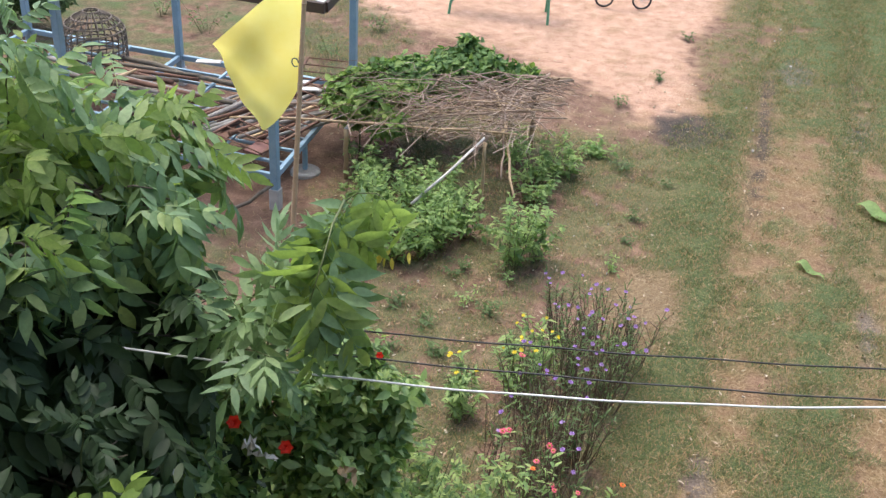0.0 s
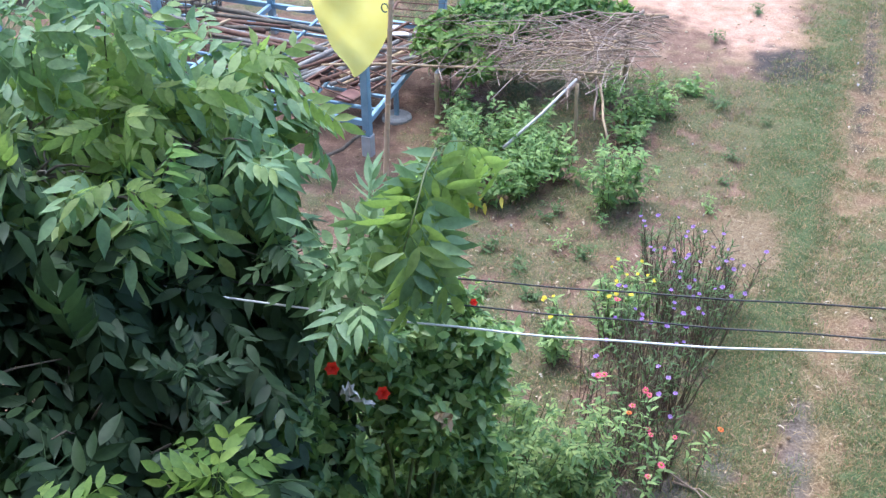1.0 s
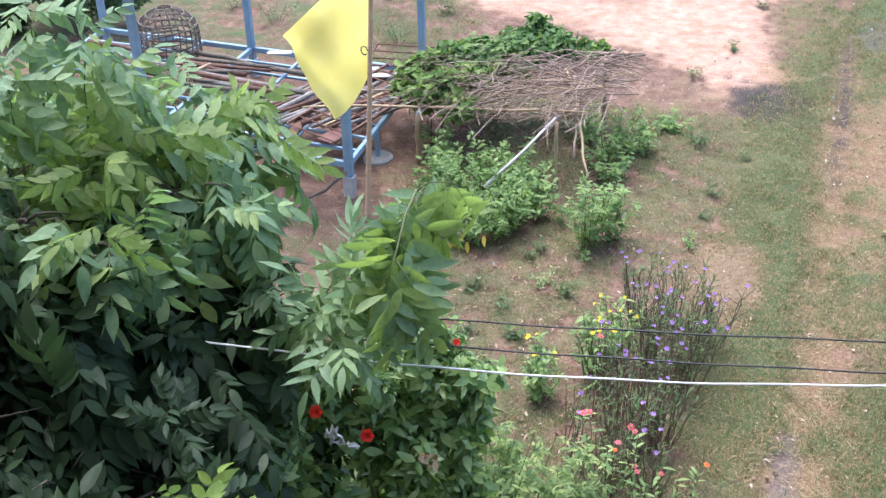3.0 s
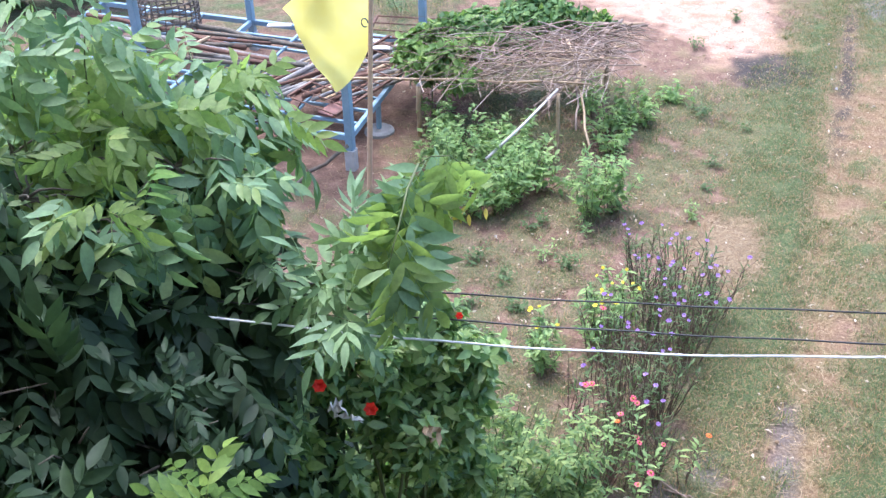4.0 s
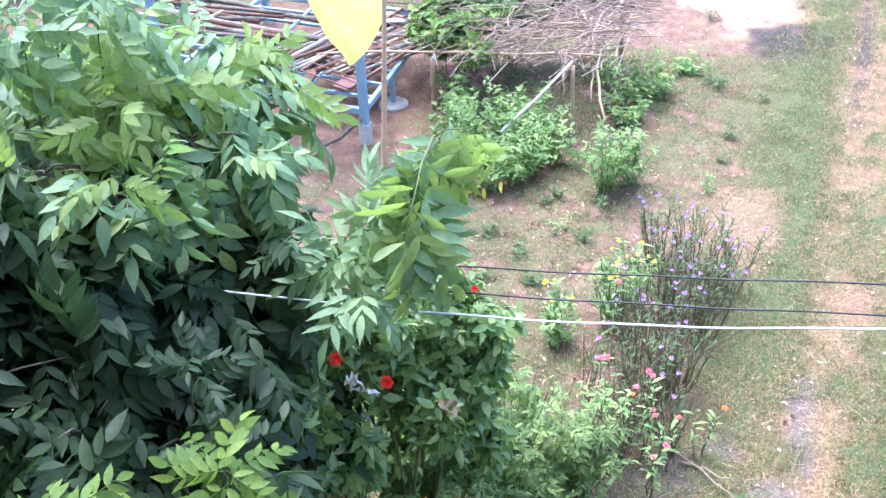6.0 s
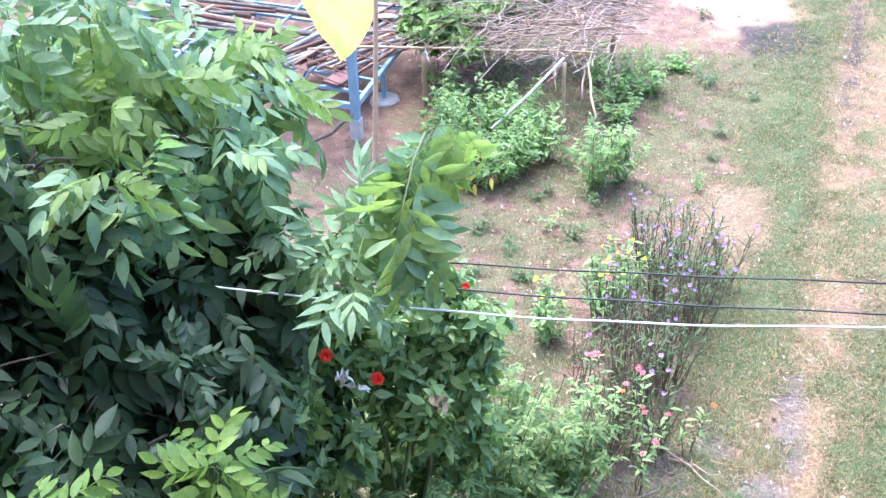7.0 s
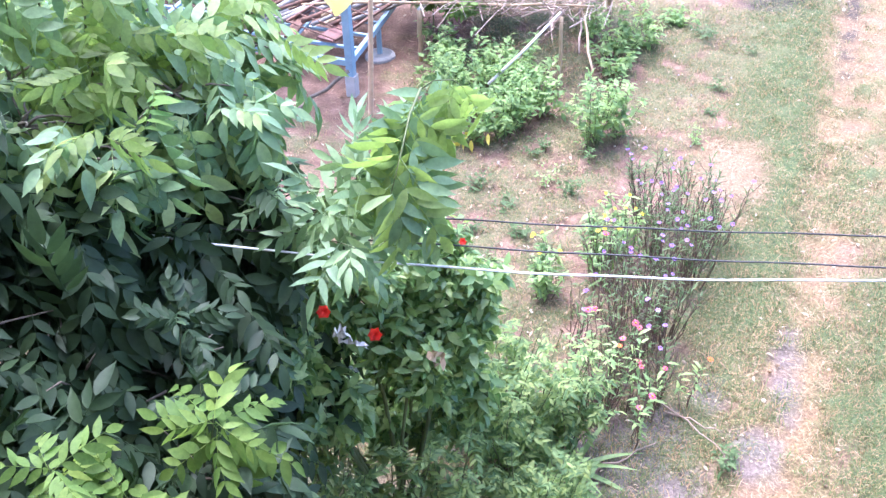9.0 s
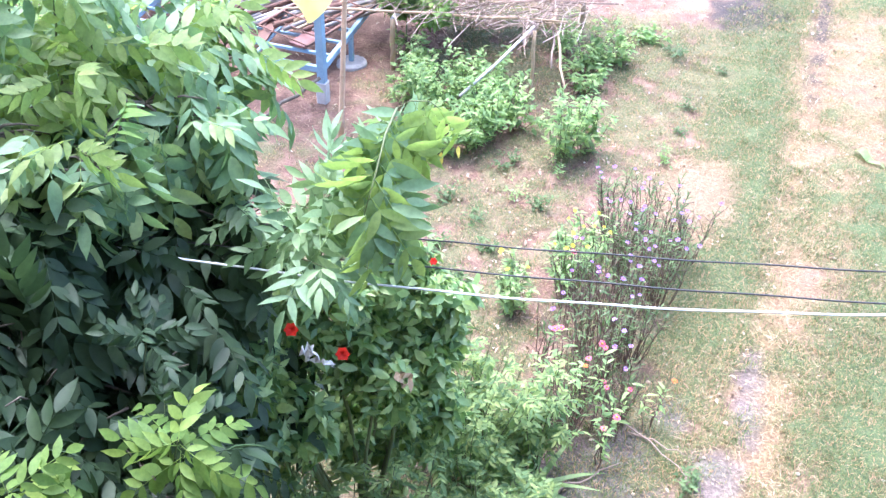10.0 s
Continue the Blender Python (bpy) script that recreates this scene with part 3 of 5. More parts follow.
    me = scatter_mesh("pebbles", [shape], np.stack([x, y, 0 * x + 0.008], 1), frames_for(way, np.tile((0, 0, 1.0), (count, 1))), 0.3 + 1.2 * rng.random(count) ** 3, (0, 0, 0))
    me.materials.append(LITTER)
    tagged(new("pebbles", me), "small pale and brown stones on the yard", "pebbles", kind="stuff")


ground_plants()

# ---- leaf shapes ----
COMPOUND = [compound_leaf(p, l, 0.138, 0.05, d, s) for p, l, d, s in ((4, 0.27, 0.3, 1), (5, 0.34, 0.4, 2), (4, 0.3, 0.55, 3), (5, 0.35, 0.2, 4), (3, 0.22, 0.7, 5))]
PENDANT = [compound_leaf(p, l, 0.168, 0.047, d, s, (30, 62), (-8, 40)) for p, l, d, s in ((3, 0.25, 0.3, 11), (4, 0.33, 0.35, 12), (3, 0.26, 0.5, 13), (4, 0.34, 0.25, 14), (2, 0.18, 0.4, 15))]
SHOOTS = [whorl(7, 0.095, 0.048, k) for k in range(5)]
VINE_SHOOTS = [whorl(6, 0.105, 0.066, 60 + k, 0.3) for k in range(5)]


def leaf_turns(ways, down=0.6, spread=0.45, out=0.9):
    w = ways * 0.6 + rng.normal(size=ways.shape) * spread
    w[:, 2] -= down
    lean = ways * out + np.array([0, 0, 0.8]) + rng.normal(size=ways.shape) * 0.25
    return frames_for(w, lean)


def shoot_turns(ways, spread=0.35):
    """Shoot ends: their z (the tip) points outwards and up."""
    z = ways * 0.7 + np.array([0, 0, 0.6]) + rng.normal(size=ways.shape) * spread
    z /= np.linalg.norm(z, axis=1, keepdims=True)
    r = rng.normal(size=ways.shape)
    x = np.cross(r, z)
    x /= np.linalg.norm(x, axis=1, keepdims=True)
    return np.stack([x, np.cross(z, x), z], 2)


def woody(base, clumps, thick, seed, twigs=5):
    """Stems from the base to each clump and twigs within it."""
    r = random.Random(seed)
    out = []
    for k, (c, rad) in enumerate(clumps):
        g = Geo()
        start = Vector(base) + Vector((r.uniform(-1, 1), r.uniform(-1, 1), 0)) * thick * 1.5
        g.tube(bent(start, c, 0.06, thick * 1.5, 6, seed + k), [thick * (1 - 0.14 * i) for i in range(6)], 6)
        for j in range(twigs):
            d = Vector((r.gauss(0, 1), r.gauss(0, 1), abs(r.gauss(0, 1)))).normalized()
            end = Vector(c) + Vector((d.x * rad[0], d.y * rad[1], d.z * rad[2])) * 0.85
            g.tube(bent(c, end, 0.03, 0.02, 4, seed * 31 + k * 7 + j), [thick * 0.28, thick * 0.22, thick * 0.16, thick * 0.08], 5)
        out.append(g)
    return out


# ---- the big tree with pinnate leaves ----
TOP_CLUMPS = [((x, y, z), (r, r, 0.4 * r)) for x, y, z, r in ((-3.6, 3.7, 3.3, 0.4), (-3.2, 3.84, 3.33, 0.36), (-2.76, 3.9, 3.3, 0.34), (-2.48, 3.88, 3.22, 0.24), (-3.23, 3.17, 3.3, 0.36), (-2.87, 3.3, 3.3, 0.36), (-2.55, 3.42, 3.24, 0.34),
              (-2.38, 3.55, 3.16, 0.22), (-3.85, 3.32, 3.3, 0.4), (-3.42, 2.79, 3.3, 0.4), (-2.95, 2.9, 3.28, 0.28), (-2.55, 3.0, 3.16, 0.24))]
SIDE = ((-2.98, 2.95, 2.85, 0.43), (-2.7, 3.2, 2.8, 0.39), (-2.45, 3.4, 2.72, 0.28), (-2.85, 2.7, 2.6, 0.41), (-2.52, 3.02, 2.5, 0.37), (-2.28, 3.32, 2.5, 0.24), (-2.6, 2.42, 2.35, 0.41), (-2.25, 2.65, 2.25, 0.36), (-3.4, 2.6, 2.9, 0.57), (-3.1, 2.18, 2.6, 0.6), (-2.45, 2.08, 2.15, 0.42), (-2.0, 2.34, 2.05, 0.32))
INNER = ((-2.6, 2.7, 1.8, 0.6), (-3.1, 3.4, 2.3, 0.65), (-2.2, 2.2, 1.6, 0.5), (-3.0, 1.7, 2.0, 0.6), (-2.5, 3.2, 1.9, 0.3), (-2.4, 3.6, 1.6, 0.42))
TREE_CLUMPS = [((x, y, z), (r, r, 0.86 * r)) for x, y, z, r in SIDE + INNER]
TREE_BASE = (-2.8, 2.9, 0.0)


def hanging_shoot(points, step, seed, hang):
    """Places and ways of the leaves along an arching shoot."""
    r = random.Random(seed)
    pts = [Vector(p) for p in points]
    places, ways = [], []
    for i in range(len(pts) - 1):
        a, b = pts[i], pts[i + 1]
        n = max(1, int((b - a).length / step))
        d = (b - a).normalized()
        side = d.cross((0, 0, 1)).normalized()
        for k in range(n):
            s = 1 if (k + i) % 2 else -1
            places.append(tuple(a.lerp(b, (k + 0.5) / n)))
            ways.append(tuple(side * s * r.uniform(0.3, 0.9) + d * r.uniform(0.0, 0.5) + Vector((0, 0, -hang * r.uniform(0.15, 1.2)))))
    return np.array(places), np.array(ways)


ARCH = [(-2.1, 3.3, 2.5), (-1.89, 3.44, 2.75), (-1.68, 3.66, 3.05), (-1.52, 3.7, 3.25), (-1.41, 3.68, 3.35), (-1.31, 3.64, 3.39), (-1.25, 3.62, 3.37)]
ARCH_TIP = [(-1.46, 3.65, 3.32), (-1.42, 3.42, 3.33), (-1.4, 3.26, 3.24), (-1.41, 3.15, 3.1)]
RIGHT = [(-2.8, 3.7, 3.1), (-2.64, 3.88, 3.32), (-2.5, 4.0, 3.44), (-2.4, 4.04, 3.4)]
RIGHT_LOW = [(-2.6, 3.6, 3.0), (-2.45, 3.72, 3.16), (-2.34, 3.8, 3.12)]
# shoot ends: tip, way of the tip, leaves, opening angle, size, tone
BOUGH_ENDS = (((-1.67, 3.42, 3.05), (0.1, -0.3, 1.0), 12, 72, 1.05, 'old'),
              ((-1.74, 3.2, 2.9), (0.25, -0.6, 0.5), 11, 75, 1.0, 'old'),
              ((-2.04, 3.36, 2.9), (0.0, -0.2, 1.0), 8, 80, 0.9, 'old'),
              ((-1.55, 3.08, 2.85), (0.5, -0.4, 0.2), 8, 60, 1.0, 'old'))
SPRIG_ENDS = (((-1.68, 2.1, 2.8), (0.2, -0.3, 1.0), 13, 100, 1.05, 'sprig'),
              ((-1.88, 2.32, 2.7), (0.0, 0.0, 1.0), 8, 60, 0.75, 'shaded'),
              ((-2.08, 2.55, 2.82), (0.1, -0.1, 1.0), 8, 50, 0.75, 'shaded'),
              ((-2.1, 1.72, 2.8), (0.2, -0.2, 1.0), 11, 100, 0.95, 'sprig'),
              ((-1.88, 1.8, 2.62), (0.2, -0.2, 1.0), 8, 90, 0.8, 'sprig'))
LEADER_ENDS = (((-2.78, 3.32, 4.0), (0.2, -0.2, 1.0), 9, 92, 0.95, 'old'),
               ((-2.95, 3.02, 3.95), (0.1, -0.2, 1.0), 9, 92, 0.95, 'old'),
               ((-2.72, 3.5, 3.75), (0.3, -0.1, 1.0), 7, 88, 0.9, 'old'),
               ((-3.02, 3.3, 4.12), (0.1, -0.2, 1.0), 8, 92, 0.95, 'old'),
               ((-3.2, 2.98, 4.0), (0.0, -0.2, 1.0), 7, 92, 0.95, 'old'))


def shoot_foot(tip, way):
    """Where a shoot leaves its limb, below and behind its end."""
    return Vector(tip) - Vector(way).normalized() * 0.5 + Vector((-0.12, 0.04, -0.12))


def shoot_end_leaves(tip, way, count, angle, seed):
    """Places and ways of the leaves spreading round the end of a shoot."""
    r = random.Random(seed)
    axis = Vector(way).normalized()
    side = axis.orthogonal().normalized()
    other = axis.cross(side)
    places, ways = [], []
    for k in range(count):
        a, t = 2.4 * k, radians(angle * (0.45 + 0.75 * (count - k) / count) + r.uniform(-8, 8))
        d = axis * math.cos(t) + (side * math.cos(a) + other * math.sin(a)) * math.sin(t)
        places.append(tuple(Vector(tip) - axis * 0.02 * (count - k)))
        ways.append((d.x, d.y, d.z - 0.18))
    return np.array(places), np.array(ways)


def build_tree():
    tree = thing("tree", TREE_BASE, "leafy tree with large pinnate green leaves beside the yard", "tree")
    g = Geo()
    g.tube(bent(TREE_BASE, (-2.75, 2.95, 2.2), 0, 0.03, 7, 3), [0.11, 0.1, 0.09, 0.085, 0.075, 0.065, 0.055], 10)
    part("trunk", g, BARK, tree, "grey bark trunk", True)
    for k, (c, rad) in enumerate(TREE_CLUMPS + TOP_CLUMPS):
        g = Geo()
        fork = Vector((-2.78, 2.93, 0.7 + 0.05 * k))
        g.tube(bent(fork, c, 0.1, 0.04, 7, k), [0.035 - 0.0045 * i for i in range(7)], 6)
        r = random.Random(k)
        for j in range(7):
            d = Vector((r.gauss(0, 1), r.gauss(0, 1), r.gauss(0.3, 1))).normalized()
            g.tube(bent(c, Vector(c) + Vector((d.x * rad[0], d.y * rad[1], d.z * rad[2])) * 0.9, 0.02, 0.02, 4, 9 * k + j), [0.009, 0.007, 0.005, 0.003], 5)
        part("limb", g, BARK, tree, smooth=True)
    for pts in [ARCH, ARCH_TIP, RIGHT, RIGHT_LOW] + [bent(shoot_foot(e[0], e[1]), e[0], 0.0, 0.015, 5, 3) for e in BOUGH_ENDS + SPRIG_ENDS + LEADER_ENDS]:
        g = Geo()
        g.tube(pts, [0.006 - 0.0045 * i / (len(pts) - 1) for i in range(len(pts))], 6)
        part("shoot", g, STEM, tree, "green young shoot", True)
    # side and inner foliage: its shade is put into the leaf colour
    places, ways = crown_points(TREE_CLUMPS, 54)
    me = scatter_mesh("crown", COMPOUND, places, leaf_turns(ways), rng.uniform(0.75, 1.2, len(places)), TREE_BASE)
    part("crown", me, SHADED_LEAF, tree, "dense green pinnate foliage, darkened in colour for shade", kind="stuff")
    # upper foliage: sunlight is put into the leaf colour
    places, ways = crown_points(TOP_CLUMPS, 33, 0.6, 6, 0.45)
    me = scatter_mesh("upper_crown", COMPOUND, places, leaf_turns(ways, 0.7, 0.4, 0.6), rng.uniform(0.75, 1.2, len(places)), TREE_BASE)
    part("upper_crown", me, SUNLIT_LEAF, tree, "pinnate foliage, lightened in colour as sunlit", kind="stuff")
    # the nearest leaves, one by one
    shapes = {}
    # inner sprigs take the shade-darkened colour, mature leaves the sunlit one
    for tone, mat in (("old", SUNLIT_LEAF_PIECE), ("young", YOUNG_LEAF), ("shaded", SHADED_LEAF), ("sprig", SPRIG_LEAF)):
        for k, (v, f) in enumerate(COMPOUND + PENDANT):
            me = bpy.data.meshes.new("leaf")
            me.from_pydata(v.tolist(), [], f)
            me.polygons.foreach_set("use_smooth", np.ones(len(f), bool))
            me.materials.append(mat)
            shapes[tone, k] = me

    def leaves(places, ways, tone, sizes, face=(0.0, 0.0, 1.0), first=0):
        lean = np.tile(face, (len(places), 1)) + rng.normal(size=ways.shape) * 0.4
        turns = frames_for(ways, lean)
        for p, m, s in zip(places, turns, sizes):
            ob = new("leaf", shapes[tone, first + int(rng.integers(0, 5))])
            ob.parent = tree
            ob.matrix_basis = Matrix.Translation(Vector(p) - Vector(TREE_BASE)) @ Matrix(m.tolist()).to_4x4() @ Matrix.Scale(s, 4)
    for pts, step, hang, tone, low, high in ((ARCH[1:5], 0.05, 1.0, "old", 0.9, 1.1), (ARCH[4:], 0.026, 1.5, "young", 0.7, 0.95), (ARCH_TIP, 0.034, 1.5, "old", 0.85, 1.1), (ARCH_TIP, 0.032, 1.4, "young", 0.75, 1.0), (RIGHT, 0.075, 0.9, "old", 0.75, 1.0), (RIGHT_LOW, 0.09, 0.9, "old", 0.75, 1.0)):
        p, w = hanging_shoot(pts, step, 4, hang)
        leaves(p, w, tone, rng.uniform(low, high, len(p)), (0.2, -0.7, 0.75), 5)
    for k, (tip, way, count, angle, size, tone) in enumerate(BOUGH_ENDS + SPRIG_ENDS + LEADER_ENDS):
        p, w = shoot_end_leaves(tip, way, count, angle, 60 + k)
        leaves(p, w, tone, size * rng.uniform(0.8, 1.05, len(p)) * np.linspace(1.0, 0.65, len(p)), (0.1, -0.4, 0.9), 5 if k in (0, 1, 3) else 0)
    top, tw = crown_points([((c[0], c[1], c[2] + 0.06), r) for c, r in TOP_CLUMPS], 30, 0.2)
    pick = tw[:, 2] > 0.15
    order = rng.permutation(int(pick.sum()))[:60]
    leaves(top[pick][order], (tw[pick] * 0.7 + rng.normal(size=tw[pick].shape) * 0.4 - (0, 0, 0.6))[order], "old", rng.uniform(0.8, 1.05, len(order)))
    tips, tw = crown_points([((c[0], c[1], c[2] + 0.1), r) for c, r in TOP_CLUMPS], 40, 0.2)
    pick = tw[:, 2] > 0.3
    order = rng.permutation(int(pick.sum()))[:150]
    leaves(tips[pick][order], (tw[pick] * 0.6 + rng.normal(size=tw[pick].shape) * 0.4 - (0, 0, 0.5))[order], "young", rng.uniform(0.6, 0.9, len(order)), (0.2, -0.6, 0.8))


build_tree()


# ---- shrubs ----
def shrub(name, base, clumps, templates, density, mat, label, category, group="", thick=0.012, size=(0.75, 1.25), shell=0.5, stem=STEM, sub=12, ratio=0.34):
    ob = thing(name, base, label, category, group)
    for g in woody(base, clumps, thick, int(abs(base[0]) * 100) + 3):
        part("stem", g, stem, ob, smooth=True)
    places, ways = crown_points(clumps, density, shell, sub, ratio)
    places[:, 2] = np.maximum(places[:, 2], 0.03)
    me = scatter_mesh("foliage", templates, places, shoot_turns(ways), rng.uniform(*size, len(places)), base)
    part("foliage", me, mat, ob)
    return ob


HIBISCUS_CLUMPS = [((-1.92, 3.75, 1.95), (0.38, 0.38, 0.34)), ((-1.6, 4.05, 2.0), (0.34, 0.34, 0.36)), ((-1.62, 3.75, 1.62), (0.26, 0.28, 0.26)), ((-1.45, 4.15, 1.75), (0.28, 0.3, 0.34)), ((-2.0, 3.45, 1.4), (0.26, 0.26, 0.34)), ((-2.1, 3.3, 1.9), (0.2, 0.2, 0.3)), ((-1.52, 3.95, 1.5), (0.26, 0.28, 0.4)), ((-2.25, 3.6, 1.3), (0.28, 0.28, 0.4)), ((-1.85, 4.05, 1.0), (0.4, 0.3, 0.5)), ((-2.35, 3.95, 0.9), (0.4, 0.3, 0.5)), ((-1.55, 4.2, 0.9), (0.3, 0.25, 0.45))]
hibiscus = shrub("hibiscus_bush", (-1.75, 3.75, 0), HIBISCUS_CLUMPS, SHOOTS, 95, HIBISCUS_LEAF, "glossy green hibiscus bush with red flowers", "bush", thick=0.02, sub=22, ratio=0.27, size=(0.6, 1.15))
def petal_disc(rows, petals, radius, cup, seed):
    """A flower of notched petals in rings, facing +z."""
    r = random.Random(seed)
    g = Geo()
    for ring in range(rows):
        rad = radius * (1 - 0.3 * ring)
        for k in range(petals):
            v, f = leaf_blade(rad, rad * 1.1 * 6 / (petals + 1), 0.2, 0.2, 3, 2.0)
            v = turned(v, 2 * math.pi * (k + 0.5 * ring) / petals + r.uniform(-0.15, 0.15), -radians(cup + 18 * ring), r.uniform(-0.2, 0.2), (0, 0, 0.003 * ring))
            g.add(v, f)
    return g


def flower_mesh(name, g, mat):
    me = g.mesh(name)
    me.materials.append(mat)
    return me


def put_flower(name, me, parent, place, facing, size, label=""):
    ob = new(name, me)
    ob.parent = parent
    z = Vector(facing).normalized()
    ob.matrix_basis = Matrix.Translation(Vector(place) - Vector(base_of(parent))) @ z.to_track_quat("Z", "Y").to_matrix().to_4x4() @ Matrix.Scale(size, 4)
    ob["base"] = base_of(parent)
    return tagged(ob, label)


RED_FLOWER = flower_mesh("flower", petal_disc(3, 6, 0.05, 25, 1), RED_PETAL)
for *place, size in ((-1.82, 3.22, 2.31, 0.72), (-1.58, 3.25, 2.21, 0.72), (-1.36, 3.88, 2.35, 0.42)):
    put_flower("flower", RED_FLOWER, hibiscus, place, (0.35, -0.8, 0.75), size, "scarlet hibiscus flower")

# White ones are torn plastic; the tan one stands in for a dry leaf.
for x, y, z, size, mat, colour in ((-1.72, 3.2, 2.21, 0.1, WHITE, "white"), (-1.66, 3.24, 2.14, 0.06, WHITE, "white"), (-2.02, 2.95, 2.2, 0.07, WHITE, "white"), (-1.3, 3.3, 2.1, 0.08, BAMBOO, "tan")):
    bag = Geo()
    r = random.Random(int(-1000 * x))
    lumpy = [(x + size * (i / 4 - 0.5) + r.gauss(0, 0.006), y + r.gauss(0, 0.02), z + size * (j / 4 - 0.5) + r.gauss(0, 0.006)) for i in range(5) for j in range(5)]
    bag.add(lumpy, [(5 * i + j, 5 * i + j + 1, 5 * i + j + 6, 5 * i + j + 5) for i in range(4) for j in range(4) if (i, j) not in ((0, 0), (3, 3), (0, 3), (2, 1))])
    single("plastic_scrap", bag, mat, (x, y, z), f"torn {colour} scrap caught in the bush", "scrap", "scraps in the bush")

# ---- garden plants ----
BROAD = [leaf_blade(0.11, 0.05, a, f, 4) for a, f in ((0.25, 0.25), (0.45, 0.35), (0.1, 0.15))]


SPRAY = [compound_leaf(p, l, 0.085, 0.03, d, s, (35, 62), (-5, 30)) for p, l, d, s in ((3, 0.14, 0.3, 31), (3, 0.16, 0.4, 32), (2, 0.11, 0.3, 33), (4, 0.19, 0.45, 34))]


def leafy_plant(name, x, y, stems, tall, spread, leafage, size, label, group, seed, mat=GARDEN_LEAF, blades=BROAD):
    """Branching upright stems with broad leaves spreading from them."""
    r = random.Random(seed)
    ob = thing(name, (x, y, 0), label, "plant" if name != "weed" else "weed", group)
    places, ways, sizes = [], [], []
    for k in range(stems):
        a, out, h = r.uniform(0, 6.28), spread * r.random() ** 0.5, tall * r.uniform(0.45, 1.1)
        pts = bent((x + 0.2 * out * math.cos(a), y + 0.2 * out * math.sin(a), -0.01), (x + out * math.cos(a), y + out * math.sin(a), h), 0.05 * tall, 0.02 * tall, 5, seed * 40 + k)
        part("stem", Geo().tube(pts, [0.006 * tall ** 0.5 * (1 - 0.16 * i) for i in range(5)], 4), STEM, ob)
        for j in range(leafage):
            u = 1 - 0.8 * r.random() ** 1.3
            i = min(3, int(u * 4))
            q = pts[i].lerp(pts[i + 1], u * 4 - i)
            b = r.uniform(0, 6.28)
            places.append((q.x + r.gauss(0, 0.02), q.y + r.gauss(0, 0.02), max(0.015, q.z)))
            ways.append((math.cos(b), math.sin(b), r.uniform(-0.35, 0.7)))
            sizes.append(size * r.uniform(0.55, 1.2) * (1.1 - 0.35 * u))
    ways = np.array(ways)
    lean = np.tile((0, 0, 1.0), (len(ways), 1)) + rng.normal(size=ways.shape) * 0.3
    part("foliage", scatter_mesh("foliage", blades, np.array(places), frames_for(ways, lean), np.array(sizes), (x, y, 0)), mat, ob)
    return ob


UNDER_PILE = ((-3.45, 9.45, 12, 0.5, 0.4), (-3.05, 9.25, 14, 0.55, 0.4), (-2.7, 9.35, 12, 0.5, 0.35), (-3.7, 9.85, 10, 0.45, 0.35), (-3.3, 9.0, 12, 0.6, 0.36), (-3.0, 9.6, 12, 0.6, 0.36), (-2.6, 9.6, 11, 0.55, 0.34), (-3.5, 9.1, 10, 0.5, 0.3))
BESIDE_PILE = ((-2.45, 8.85, 15, 0.65, 0.36), (-2.85, 8.85, 13, 0.55, 0.36), (-2.25, 9.1, 10, 0.45, 0.3), (-2.55, 8.5, 12, 0.55, 0.3), (-1.66, 8.6, 18, 0.8, 0.32), (-1.5, 8.85, 12, 0.7, 0.28), (-1.85, 10.5, 16, 0.62, 0.42),
               (-1.55, 10.85, 11, 0.4, 0.34), (-1.75, 10.05, 8, 0.35, 0.28), (-2.2, 11.0, 8, 0.35, 0.3), (-1.3, 11.5, 7, 0.22, 0.25), (-2.6, 9.05, 12, 0.6, 0.3), (-2.82, 8.35, 11, 0.45, 0.26))
for k, (x, y, n, h, sp) in enumerate(UNDER_PILE + BESIDE_PILE):
    plant = leafy_plant("garden_plant", x, y, n, h, sp * 1.05, 22, 0.9, "leafy pale green garden plant growing on bare soil", "leafy plants by the brush pile", 700 + k)
for k, (x, y, n, h, sp) in enumerate(((-1.18, 4.7, 18, 0.95, 0.4), (-0.95, 4.75, 14, 0.85, 0.32), (-1.45, 4.6, 16, 1.0, 0.38), (-1.3, 4.4, 14, 1.05, 0.34), (-0.85, 4.15, 14, 0.6, 0.28), (-1.0, 3.85, 14, 0.68, 0.32), (-1.73, 3.5, 18, 1.0, 0.36), (-1.44, 3.66, 16, 0.92, 0.34), (-2.0, 3.3, 16, 1.05, 0.36), (-1.75, 2.95, 16, 1.0, 0.36), (-1.25, 3.35, 14, 0.8, 0.34), (-1.15, 4.15, 10, 0.6, 0.26))):
    leafy_plant("low_bush", x, y, n, h * 1.1, sp, 10, 0.86, "low bright green bush growing under the hibiscus", "low bushes under the tree", 750 + k, LOW_BUSH_LEAF, SPRAY)
for k in range(18):
    r = random.Random(400 + k)
    x, y, s = r.uniform(-2.7, -0.2), r.uniform(6.4, 12.2), r.uniform(0.07, 0.16)
    leafy_plant("weed", x, y, 6, s * 1.2, s, 8, 0.35 + s, "small green weed rooted in the soil", "weeds of the yard", 1300 + k, WIRY_LEAF if k % 2 else GARDEN_LEAF)
yellowed = scatter_mesh("yellowed_leaves", [leaf_blade(0.12, 0.05)], np.array([(-2.88, 8.2, 0.16), (-2.83, 8.17, 0.12), (-2.8, 8.22, 0.2), (-2.6, 8.2, 0.22), (-2.92, 8.22, 0.1), (-2.76, 8.16, 0.14)]), leaf_turns(np.tile((0.2, -0.9, -0.3), (6, 1))), np.ones(6), base_of(plant))
